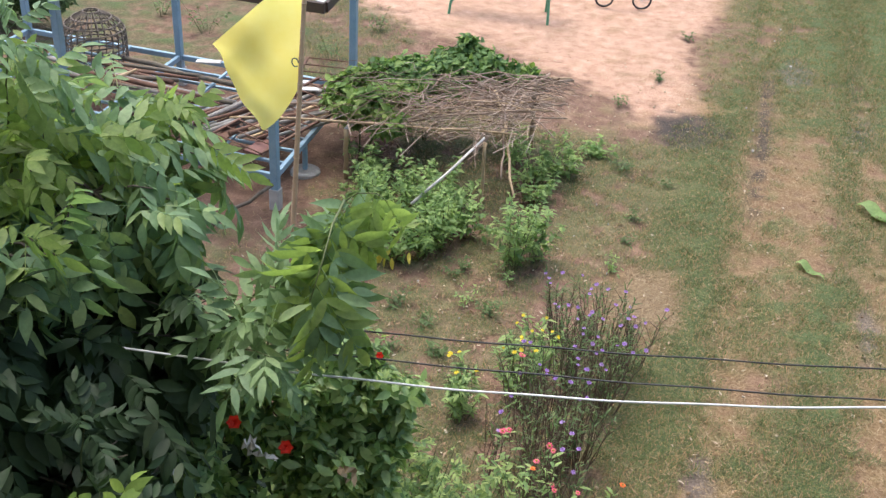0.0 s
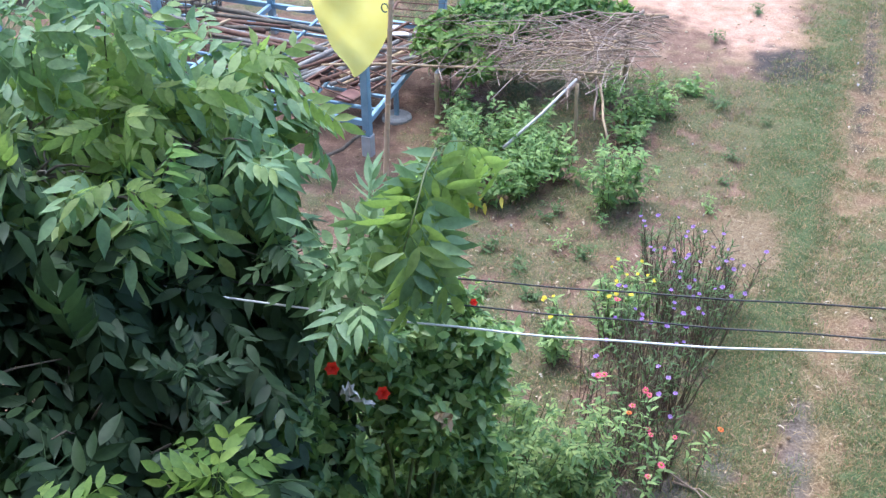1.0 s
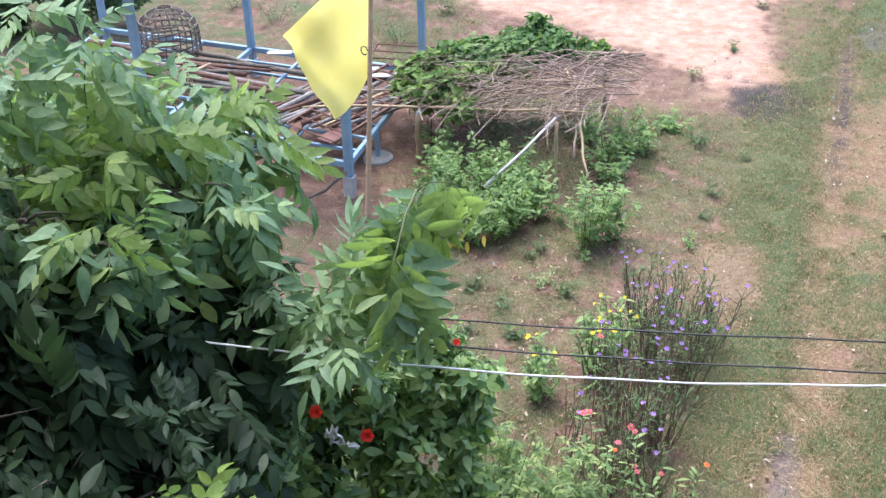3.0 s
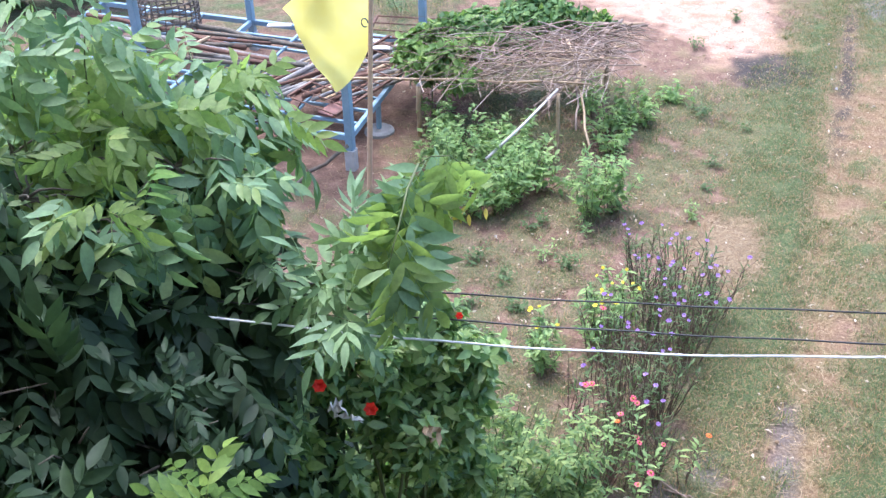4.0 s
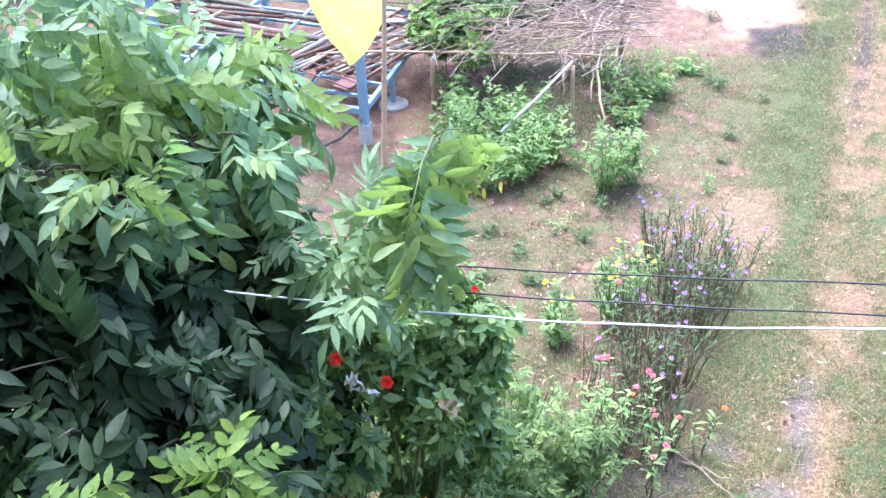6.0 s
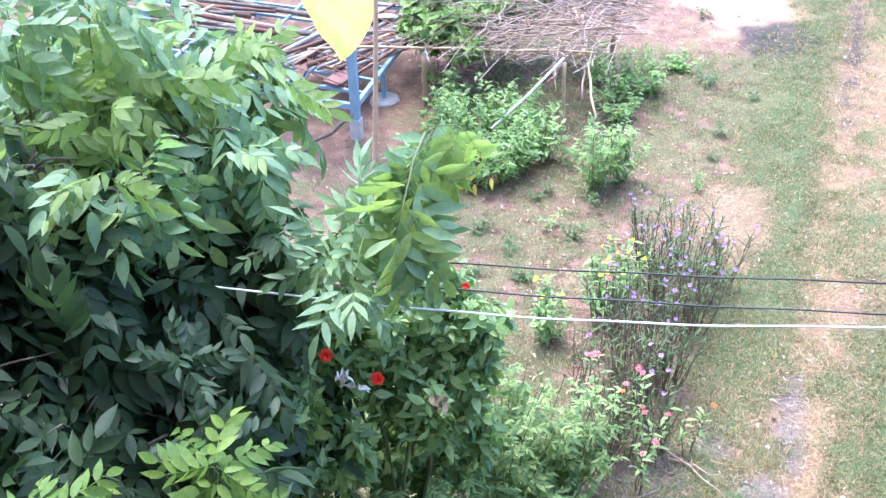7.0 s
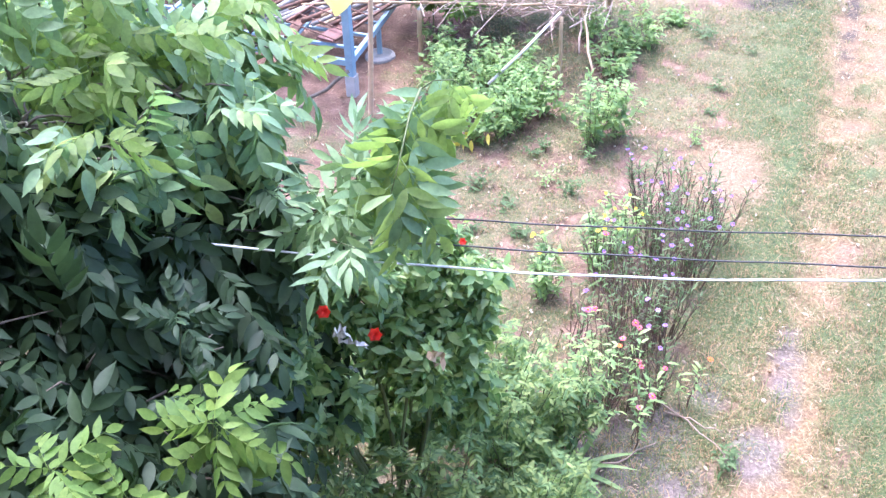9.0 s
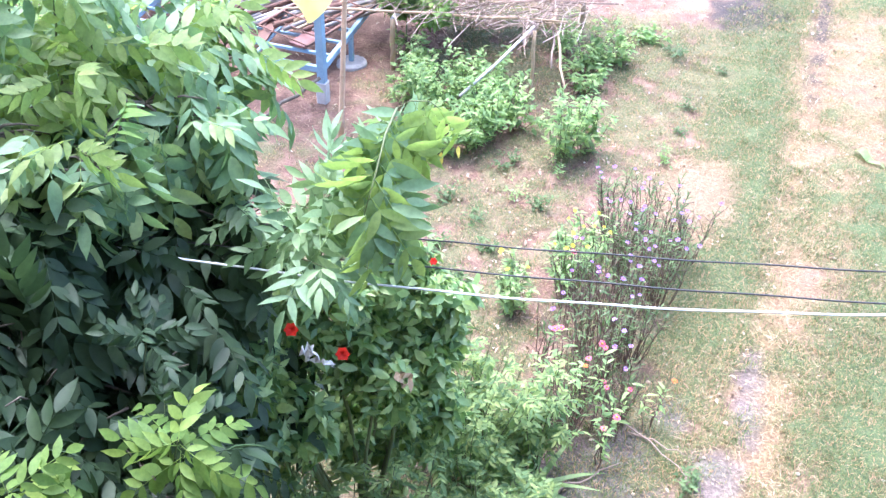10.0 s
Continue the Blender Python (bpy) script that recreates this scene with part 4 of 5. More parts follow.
part("yellowed_leaves", yellowed, YELLOW_LEAF, plant, "yellowing lower leaves")
for x, y, s in ((-0.98, 11.3, 0.2), (-1.68, 7.75, 0.14), (-2.35, 6.9, 0.12), (-2.5, 7.6, 0.15), (-2.15, 7.35, 0.13), (-1.95, 7.0, 0.12), (-0.7, 16.4, 0.12), (-0.9, 14.4, 0.15), (-1.3, 13.2, 0.14), (-2.0, 6.5, 0.13), (-1.3, 7.3, 0.13), (0.15, 4.95, 0.14), (-5.5, 13.2, 0.3), (-6.6, 13.6, 0.35), (-5.0, 12.6, 0.2), (-7.6, 13.4, 0.4), (-4.2, 13.2, 0.2), (-8.6, 13.8, 0.35), (-6.2, 12.6, 0.2), (-5.3, 14.6, 0.3)):
    leafy_plant("weed", x, y, 7, s * 1.3, s, 9, 0.4 + s, "small green weed rooted in the soil", "weeds of the yard", int(900 + 10 * x + 3 * y), WIRY_LEAF)
shrub("dark_bush", (-10.2, 12.4, 0), [((-10.2, 12.4, 0.7), (1.1, 0.9, 0.7)), ((-11.2, 11.6, 0.8), (1.0, 0.9, 0.8))], SHOOTS, 160, DARK_LEAF, "dark green scrubby bush behind the shelter", "bush", thick=0.02, sub=7)

# ---- flower bed ----
PURPLE = [flower_mesh("flower_head", petal_disc(2, 6, 0.022, 30, k), PURPLE_PETAL) for k in range(2)]
PINK = [flower_mesh("flower_head", petal_disc(2, 9, 0.025, 12, 5 + k), PINK_PETAL) for k in range(2)]
ORANGE = flower_mesh("flower_head", petal_disc(2, 9, 0.026, 12, 9), ORANGE_PETAL)
YELLOW = flower_mesh("flower_head", petal_disc(2, 7, 0.02, 15, 11), YELLOW_PETAL)
eye = Geo()
eye.tube([(0, 0, 0.0), (0, 0, 0.008), (0, 0, 0.013)], [0.011, 0.01, 0.004], 8)
EYE = flower_mesh("flower_eye", eye, FLOWER_EYE)


def flower_plant(name, x, y, stems, tall, spread, blooms, shapes, label, seed, leaf_mat, leafage, stem_mat=DRY_STEM, leaf_from=0.05, eyes=False, rise=(-0.1, 0.9)):
    """Upright branching stems with narrow leaves; blooms at some tips."""
    r = random.Random(seed)
    ob = thing(name, (x, y, 0), label, "flower plant", "flower bed")
    places, ways, tips = [], [], []
    for k in range(stems):
        g = Geo()
        a, out, h = r.uniform(0, 6.28), spread * r.random() ** 0.6, tall * r.uniform(0.6, 1.12)
        foot = (x + 0.35 * out * math.cos(a), y + 0.35 * out * math.sin(a), -0.01)
        top = (x + out * math.cos(a), y + out * math.sin(a), h)
        pts = bent(foot, top, 0.0, 0.02, 5, seed * 50 + k)
        g.tube(pts, [0.005, 0.0045, 0.004, 0.003, 0.002], 4)
        tips.append(pts[-1])
        for b in range(2):
            q = pts[2 + b]
            e = q + Vector((r.uniform(-0.12, 0.12), r.uniform(-0.12, 0.12), r.uniform(0.08, 0.2)))
            g.tube([q, e], [0.003, 0.0015], 4)
            tips.append(e)
        for j in range(leafage):
            u = r.uniform(leaf_from, 1.0) * 3.99
            i = int(u)
            places.append(tuple(pts[i].lerp(pts[i + 1], u - i)))
            b = r.uniform(0, 6.28)
            ways.append((math.cos(b), math.sin(b), r.uniform(*rise)))
        part("stem", g, stem_mat, ob)
    ways = np.array(ways)
    me = scatter_mesh("leaves", [leaf_blade(0.075, 0.012, 0.3, 0.2, 3), leaf_blade(0.055, 0.014, 0.4, 0.3, 3)] if leaf_mat is WIRY_LEAF else [leaf_blade(0.08, 0.026, 0.3, 0.2, 3), leaf_blade(0.06, 0.022, 0.4, 0.3, 3)], np.array(places), frames_for(ways, np.tile((0, 0, 1.0), (len(ways), 1))), rng.uniform(0.6, 1.3, len(ways)), (x, y, 0))
    part("leaves", me, leaf_mat, ob)
    tips.sort(key=lambda p: -p.z + r.uniform(-0.15, 0.15))
    for k in range(min(blooms, len(tips))):
        head = put_flower("flower_head", shapes[k % len(shapes)], ob, tips[k], (r.uniform(-0.4, 0.4), r.uniform(-0.7, 0.1), 1), r.uniform(0.7, 1.15) * (0.95 if shapes is PURPLE else 1.0))
        if eyes:
            small = new("flower_eye", EYE)
            small.parent = head
    return ob


TALL_WIRY = ((-0.95, 7.55, 12, 0.7, 0.22, 4), (-0.6, 7.5, 16, 0.7, 0.28, 6), (-0.45, 7.15, 16, 0.72, 0.28, 7), (-0.72, 6.95, 18, 0.75, 0.28, 5), (-0.5, 6.65, 16, 0.75, 0.26, 5), (-0.75, 6.4, 18, 0.78, 0.28, 3), (-0.85, 6.05, 16, 0.8, 0.25, 5), (-0.55, 5.95, 16, 0.78, 0.25, 3), (-0.7, 5.55, 14, 0.7, 0.25, 3), (-0.45, 5.35, 12, 0.6, 0.22, 2), (-1.15, 5.7, 8, 0.6, 0.22, 3))
DRY_WIRY = ((-0.7, 5.7, 24, 0.75, 0.3, 1), (-0.5, 6.1, 22, 0.75, 0.28, 2), (-0.8, 5.15, 18, 0.6, 0.26, 0), (-0.42, 6.75, 14, 0.7, 0.26, 3), (-0.8, 5.3, 12, 0.6, 0.26, 0), (-0.85, 7.2, 16, 0.7, 0.28, 4), (-0.3, 7.45, 12, 0.62, 0.26, 3), (-1.05, 6.5, 14, 0.62, 0.26, 2))
for k, (x, y, n, h, s, b) in enumerate(TALL_WIRY + DRY_WIRY):
    flower_plant("purple_flower_plant", x, y, n, h, s, b, PURPLE, "tall wiry plant with small purple flower heads", 100 + k, WIRY_LEAF, 22 if k < 4 else 8, leaf_from=0.1 if k < 4 else 0.3, rise=(0.5, 2.2))
for k, (x, y, n, h, s, b, shape) in enumerate(((-0.62, 5.25, 4, 0.8, 0.12, 3, PINK), (-0.85, 5.4, 4, 0.72, 0.14, 3, PINK), (-0.5, 4.95, 5, 0.6, 0.14, 3, PINK), (-0.25, 5.4, 3, 0.42, 0.1, 1, [ORANGE]), (-0.75, 5.2, 4, 0.75, 0.12, 1, [ORANGE]), (-1.05, 6.2, 3, 0.7, 0.12, 2, PINK), (-0.45, 5.2, 4, 0.55, 0.12, 2, PINK + [ORANGE]))):
    flower_plant("zinnia_plant", x, y, n, h, s, b, shape, "zinnia plant with pink and orange daisy heads", 200 + k, GARDEN_LEAF, 9, DRY_STEM, 0.3, True)
for k, (x, y, n, h, s, b) in enumerate(((-1.5, 6.3, 14, 0.5, 0.22, 5), (-1.15, 6.75, 14, 0.55, 0.22, 8), (-1.0, 6.95, 10, 0.6, 0.18, 6))):
    flower_plant("yellow_flower_plant", x, y, n, h, s, b, [YELLOW], "bushy plant with small bright yellow flowers", 300 + k, GARDEN_LEAF, 28, STEM, 0.15)


def strap_plant():
    ob = thing("strap_leaf_plant", (-0.85, 4.6, 0), "clump of long arching strap-shaped green leaves", "plant")
    strap = random.Random(17)
    for k in range(11):
        v, f = leaf_blade(strap.uniform(0.34, 0.5), 0.045, 0.5, 0.25, 6, 0.8)
        v = turned(v, k * 0.61, -radians(strap.uniform(15, 55)), 0, (-0.85, 4.6, 0.0))
        part("leaf", Geo().add(v, f), HIBISCUS_LEAF, ob, smooth=True)


strap_plant()

# ---- the blue steel shelter with its platform ----
SHED_X, SHED_Y = (-9.1, -6.78, -4.33), (8.87, 11.5)
RAIL = 0.38


def shed_at(x, y, z):
    """The frame stands slightly out of square."""
    return (x - 0.06 * (y - SHED_Y[0]), y, z)


def build_shelter():
    shed = thing("shelter", (-6.7, 10.0, 0), "blue painted steel shelter frame with a low platform", "shelter")
    for x in SHED_X:
        for y in SHED_Y:
            g = Geo()
            g.beam(shed_at(x, y, 0.2), shed_at(x, y, 2.395), 0.085, 0.085)
            post = part("post", g, BLUE, shed)
            g = Geo()
            g.beam(shed_at(x, y, -0.05), shed_at(x, y, 0.24), 0.115, 0.115, 0.012)
            part("footing", g, PALE_CONCRETE, post, "pale grey concrete stub")
    for y in SHED_Y:
        for a, b in ((0, 1), (1, 2)):
            g = Geo()
            g.beam(shed_at(SHED_X[a] + 0.045, y, RAIL), shed_at(SHED_X[b] - 0.045, y, RAIL), 0.05, 0.07)
            part("rail", g, BLUE, shed)
    for x in SHED_X:
        g = Geo()
        g.beam(shed_at(x, SHED_Y[0] + 0.045, RAIL), shed_at(x, SHED_Y[1] - 0.045, RAIL), 0.05, 0.07)
        part("rail", g, BLUE, shed)
    for k in range(7):
        y = SHED_Y[0] + 0.32 * (k + 1)
        for a, b in ((0, 1), (1, 2)):
            g = Geo()
            g.beam(shed_at(SHED_X[a] + 0.026, y, RAIL), shed_at(SHED_X[b] - 0.026, y, RAIL), 0.035, 0.035, 0.004)
            part("slat", g, BLUE, shed)
    for x in (-8.3, -7.5, -5.95, -5.1):
        g = Geo()
        g.beam(shed_at(x, SHED_Y[0] + 0.03, RAIL + 0.036), shed_at(x, SHED_Y[1] - 0.03, RAIL + 0.036), 0.035, 0.03, 0.004)
        part("slat", g, BLUE, shed)
    for x in (SHED_X[2], SHED_X[1]):
        x, y, _ = shed_at(x, 9.76, 0)
        g = Geo()
        g.beam((x, y, 0.03), (x, y, RAIL - 0.036), 0.05, 0.05)
        leg = part("leg", g, BLUE, shed)
        g = Geo()
        g.tube([(x, y, -0.03), (x, y, 0.03), (x, y, 0.05)], [0.18, 0.17, 0.14], 20)
        part("pad", g, CONCRETE, leg, "round grey concrete pad")
    g = Geo()
    n = 34
    for k in range(n):
        a, b = -9.55 + 5.93 * k / n, -9.55 + 5.93 * (k + 1) / n
        za, zb = (0.02 if k % 2 else 0.0), (0.0 if k % 2 else 0.02)
        g.add([(a, 8.52, 2.47 + za), (b, 8.52, 2.47 + zb), (b, 9.25, 2.56 + zb), (a, 9.25, 2.56 + za), (a, 8.52, 2.463 + za), (b, 8.52, 2.463 + zb), (b, 9.25, 2.553 + zb), (a, 9.25, 2.553 + za)], [(0, 1, 2, 3), (7, 6, 5, 4), (0, 4, 5, 1), (2, 6, 7, 3)])
    roof = part("roof", g, ROOF_SHEET, shed, "narrow pale corrugated awning sheet")
    for a, b in (((-9.57, 8.5, 2.42), (-3.6, 8.5, 2.42)), ((-3.6, 8.53, 2.42), (-3.6, 9.25, 2.51)), ((-9.57, 9.27, 2.51), (-3.6, 9.27, 2.51))):
        g = Geo()
        g.beam(a, b, 0.04, 0.1)
        part("fascia", g, FASCIA, roof, "dark brown fascia board")
    for x in SHED_X:
        g = Geo()
        g.beam((x, 8.55, 2.42), (x - 0.15, 11.54, 2.42), 0.06, 0.05)
        part("rafter", g, BLUE, shed)


build_shelter()


def stored_poles():
    """Poles, rusty grilles and boards lying on the platform."""
    r = random.Random(12)
    top = RAIL + 0.055
    for k in range(26):
        x = -5.95 + 0.055 * k
        a = (x + r.uniform(-0.15, 0.1), 9.3 + 0.012 * k + r.uniform(-0.2, 0.2), top + 0.04 + r.uniform(0, 0.08))
        b = (x + 0.75 + r.uniform(-0.15, 0.3), 10.95 + r.uniform(-0.15, 0.2), top + 0.04 + r.uniform(0, 0.12))
        mat, label = ((GREY_POLE, "grey bleached pole lying on the platform"), (BAMBOO, "brown bamboo pole lying on the platform"), (RUST, "rusty steel pipe lying on the platform"))[(0, 2, 0, 1, 0, 2, 0)[k % 7]]
        g = Geo()
        g.tube(bent(a, b, 0, 0.012, 6, k), r.uniform(0.014, 0.032), 8)
        single("pole", g, mat, tuple(a), label, "pole", "poles on the platform", smooth=True)
    for k in range(14):
        a = (r.uniform(-9.3, -7.6), r.uniform(9.9, 11.2), top + 0.03 + r.uniform(0, 0.08))
        b = (r.uniform(-6.7, -5.2), a[1] + r.uniform(-0.6, 0.4), top + 0.05 + r.uniform(0, 0.08))
        g = Geo()
        g.tube(bent(a, b, 0, 0.02, 6, 80 + k), r.uniform(0.015, 0.035), 7)
        single("timber", g, (RUST, BARK, GREY_POLE)[k % 3], a, "long weathered timber lying on the platform", "timber", "poles on the platform", smooth=True)
    # rusty grille of bars leaning over the poles
    for x0, y0, z0, w, h, turn in ((-5.3, 9.35, top + 0.06, 0.75, 1.7, -0.35), (-5.0, 10.9, top + 0.2, 1.3, 0.55, 0.15)):
        ob = thing("grille", (x0, y0, z0), "rusty welded steel grille lying on the poles", "grille", "rusty grilles")
        c, s = math.cos(turn), math.sin(turn)

        def at(u, v, lift=0.0):
            return (x0 + c * u - s * v, y0 + s * u + c * v, z0 + 0.1 * v + lift)
        for u in (0, w):
            g = Geo()
            g.beam(at(u, 0), at(u, h), 0.03, 0.03, 0.003)
            part("side_bar", g, RUST, ob)
        n = int(h / 0.18)
        for k in range(n + 1):
            g = Geo()
            g.tube([at(0, h * k / n, 0.006), at(w, h * k / n, 0.006)], 0.009, 6)
            part("cross_bar", g, RUST, ob)
    for k, (x, y, w, l, turn) in enumerate(((-4.75, 9.15, 0.2, 0.85, -0.2), (-5.15, 9.1, 0.12, 0.9, 0.15), (-4.95, 9.5, 0.1, 1.0, -0.4))):
        g = Geo()
        g.beam((x, y, top + 0.014), (x + math.sin(-turn) * l, y + math.cos(turn) * l, top + 0.05), w, 0.025, 0.004)
        single("board", g, (BOARD, RUST, BAMBOO)[k], (x, y, top), "reddish brown board lying on the platform slats", "board", "boards on the platform")
    for k, (x, y) in enumerate(((-4.95, 10.75), (-4.75, 10.6), (-6.2, 10.9), (-5.2, 11.0))):
        g = Geo()
        g.beam((x - 0.15, y, top + 0.19), (x + 0.15, y + 0.08, top + 0.2), 0.1, 0.02, 0.004)
        single("offcut", g, WHITE, (x, y, top + 0.19), "white sheet offcut lying on the poles", "offcut", "offcuts on the platform")


stored_poles()


def basket_coop():
    """A round woven coop: hoops and uprights."""
    x, y, z = -7.8, 10.9, RAIL + 0.055
    ob = thing("wicker_coop", (x, y, z), "round grey woven wicker coop on the platform", "coop")
    def radius(u):
        return 0.4 * (1 - 0.75 * max(0, u - 0.55) ** 2 / 0.2025)
    for k in range(9):
        u = k / 8
        g = Geo()
        ring = [(x + radius(u) * math.cos(a), y + radius(u) * math.sin(a), z + 0.02 + 0.6 * u) for a in np.linspace(0, 2 * math.pi, 25)]
        g.tube(ring, 0.011, 5)
        part("hoop", g, WICKER, ob)
    for k in range(28):
        a = 2 * math.pi * k / 28
        g = Geo()
        g.tube([(x + radius(i / 8) * 1.01 * math.cos(a + 0.02 * i), y + radius(i / 8) * 1.01 * math.sin(a + 0.02 * i), z + 0.62 * i / 8) for i in range(9)], 0.008, 4)
        part("upright", g, WICKER, ob)


basket_coop()


def straw_broom():
    x, y, z = -7.05, 10.2, RAIL + 0.16
    ob = thing("straw_broom", (x, y, z), "dry straw broom head lying on the timbers", "broom")
    r = random.Random(5)
    g = Geo()
    for k in range(150):
        a = r.gauss(-1.9, 0.45)
        l = r.uniform(0.25, 0.42)
        end = (x + l * math.cos(a), y + l * math.sin(a), z + r.uniform(-0.1, 0.03))
        g.tube([(x + r.gauss(0, 0.012), y + r.gauss(0, 0.012), z), ((x + end[0]) / 2, (y + end[1]) / 2, z + 0.03), end], 0.0025, 3)
    part("bristles", g, STRAW, ob)
    g = Geo()
    g.tube([(x - 0.005, y - 0.02, z), (x + 0.02, y + 0.07, z), (x + 0.1, y + 0.3, z + 0.02)], [0.035, 0.03, 0.015], 8)
    part("grip", g, BAMBOO, ob)


straw_broom()


# ---- flag on a bamboo pole ----
def build_flag():
    foot, head = Vector((-3.84, 8.2, 0)), Vector((-3.6, 8.12, 3.08))
    pole = thing("flag_pole", tuple(foot), "thin bamboo pole carrying a yellow cloth flag", "flag pole")
    g = Geo()
    pts = [foot.lerp(head, i / 12) for i in range(13)]
    g.tube(pts, [0.029 - 0.0008 * i for i in range(13)], 10)
    for i in range(1, 12):
        g.tube([pts[i] - Vector((0, 0, 0.008)), pts[i] + Vector((0, 0, 0.008))], 0.032 - 0.0008 * i, 10)
    part("pole", g, FLAG_POLE, pole, smooth=True)
    low, high = foot.lerp(head, 0.58), foot.lerp(head, 0.95)
    tip, corner = Vector((-4.07, 8.05, 1.3)), Vector((-4.52, 8.1, 2.08))
    n, me = 28, None
    g = Geo()
    verts, faces = [], []
    for i in range(n + 1):
        for j in range(n + 1):
            u, v = i / n, j / n
            p = low.lerp(tip, u).lerp(high.lerp(corner, u), v)
            fold = 0.03 * math.sin(7 * u + 3 * v) * u + 0.02 * math.sin(13 * (u - 0.6 * v)) * u + 0.02 * math.sin(9 * v) * u
            p = p + Vector((0.15 * fold, fold, 0.25 * fold))
            p.z -= 0.09 * math.sin(math.pi * u) * (1 - v)
            p.x += u * (0.012 * math.sin(16 * v) - 0.05 * math.sin(math.pi * v))
            verts.append(p)
    for i in range(n):
        for j in range(n):
            a = i * (n + 1) + j
            faces.append((a, a + 1, a + n + 2, a + n + 1))
    g.add(verts, faces)
    cloth = part("flag", g, FLAG, pole, "bright yellow cloth flag", True)
    ring = Geo()
    c = low.lerp(high, 0.2) + Vector((-0.045, -0.03, 0))
    ring.tube([c + Vector((0.032 * math.cos(a), -0.002, 0.04 * math.sin(a))) for a in np.linspace(0, 5.4, 14)], 0.006, 5)
    part("emblem", ring, EMBLEM, cloth, "small dark ring printed on the cloth")


build_flag()


# ---- brush pile on forked posts, with vines ----
def build_brush():
    r = random.Random(21)
    pile = thing("brush_pile", (-2.8, 10.5, 0), "heap of dry grey brown cut branches on low posts", "brush pile")
    for k, (a, b, rad) in enumerate((((-2.27, 9.65, -0.02), (-2.3, 9.75, 0.78), 0.02), ((-3.9, 9.8, -0.02), (-3.9, 9.8, 0.62), 0.03), ((-2.1, 11.4, -0.02), (-2.15, 11.4, 0.85), 0.03), ((-3.8, 11.5, -0.02), (-3.8, 11.5, 0.7), 0.03))):
        g = Geo()
        g.tube(bent(a, b, 0, 0.012, 6, k), rad, 8)
        part("post", g, BAMBOO, pile, smooth=True)
    rods = (((-5.3, 9.75, 0.52), (-2.0, 9.92, 0.86), 0.018), ((-5.0, 10.1, 0.62), (-1.62, 10.75, 0.78), 0.014), ((-3.7, 9.9, 0.66), (-2.0, 10.4, 0.95), 0.016), ((-3.9, 11.2, 0.75), (-1.75, 11.6, 0.92), 0.03),
            ((-3.3, 11.3, 0.8), (-1.7, 11.5, 0.95), 0.024), ((-2.4, 9.6, 0.7), (-2.0, 11.5, 0.98), 0.024), ((-2.5, 10.9, 0.9), (-1.85, 9.35, 0.42), 0.02), ((-2.35, 10.7, 0.92), (-2.05, 9.55, 0.5), 0.016), ((-3.9, 9.8, 0.62), (-3.75, 11.5, 0.72), 0.028), ((-2.2, 9.9, 0.8), (-2.15, 11.4, 0.88), 0.024), ((-2.9, 11.6, 0.88), (-1.95, 11.25, 0.86), 0.026))
    for k, (a, b, rad) in enumerate(rods):
        g = Geo()
        g.tube(bent(a, b, 0.02, 0.03, 8, 40 + k), [rad * (1 - 0.05 * i) for i in range(8)], 7)
        part("branch", g, (BAMBOO, TWIG, PALE_POLE if k == 8 else TWIG)[k % 3], pile, smooth=True)
    for k in range(22):
        c = Vector((r.uniform(-3.3, -1.9), r.uniform(9.9, 11.5), r.uniform(0.78, 0.98)))
        a, l = r.gauss(0.5, 0.8), r.uniform(0.4, 0.9)
        d = Vector((math.cos(a), math.sin(a), r.gauss(0.05, 0.12))) * l / 2
        g = Geo()
        g.tube(bent(c - d, c + d, 0.03, 0.03, 6, 90 + k), [0.009, 0.0085, 0.008, 0.007, 0.005, 0.003], 6)
        part("branch", g, TWIG, pile, smooth=True)
    for k in range(11):
        b = Vector((r.uniform(-2.0, -1.6), r.uniform(10.2, 11.6), r.uniform(0.86, 1.02)))
        a = Vector((r.uniform(-4.1, -3.2), 9.85 + 1.5 * r.random(), r.uniform(0.66, 0.84)))
        g = Geo()
        g.tube(bent(a, b, r.uniform(-0.06, 0.14), 0.07, 8, 140 + k), [r.uniform(0.007, 0.012) * (0.45 + 0.08 * i) for i in range(8)], 6)
        part("branch", g, (TWIG, BAMBOO, TWIG, TWIG)[k % 4], pile, smooth=True)
    g = Geo()
    for k in range(560):
        u, v = r.random(), r.random()
        c = Vector((-4.0 + 2.2 * u, 9.8 + 1.75 * v, 0.66 + 0.16 * u + r.random() ** 2 * 0.36 * math.sin(math.pi * min(1, v + 0.1))))
        a = math.atan2(10.85 - c.y, -1.75 - c.x) * 0.5 + r.gauss(0.1, 0.7) + (0 if r.random() < 0.7 else 1.3)
        l = r.uniform(0.3, 1.3)
        d = Vector((math.cos(a), math.sin(a), r.gauss(0.02, 0.1))) * l / 2
        rad = r.uniform(0.0025, 0.006)
        p = bent(c - d, c + d, r.uniform(-0.05, 0.1), 0.05, 5, 500 + k)
        p = [Vector((max(-4.35, min(-1.55, q.x)), q.y, q.z)) for q in p]
        g.tube(p, [rad, rad, rad * 0.8, rad * 0.6, rad * 0.3], 4)
        if r.random() < 0.5:
            e = p[2] + Vector((r.uniform(-0.15, 0.15), r.uniform(-0.15, 0.15), r.uniform(-0.2, 0.15)))
            g.tube([p[2], e], [rad * 0.6, rad * 0.2], 3)
    part("twig_tangle", g, TWIG, pile, "tangled thin dry twigs", kind="stuff")
    g = Geo()
    g.tube([(-2.32, 9.78, 0.82), (-2.55, 9.3, 0.6), (-2.8, 8.83, 0.4)], [0.013, 0.014, 0.016], 8)
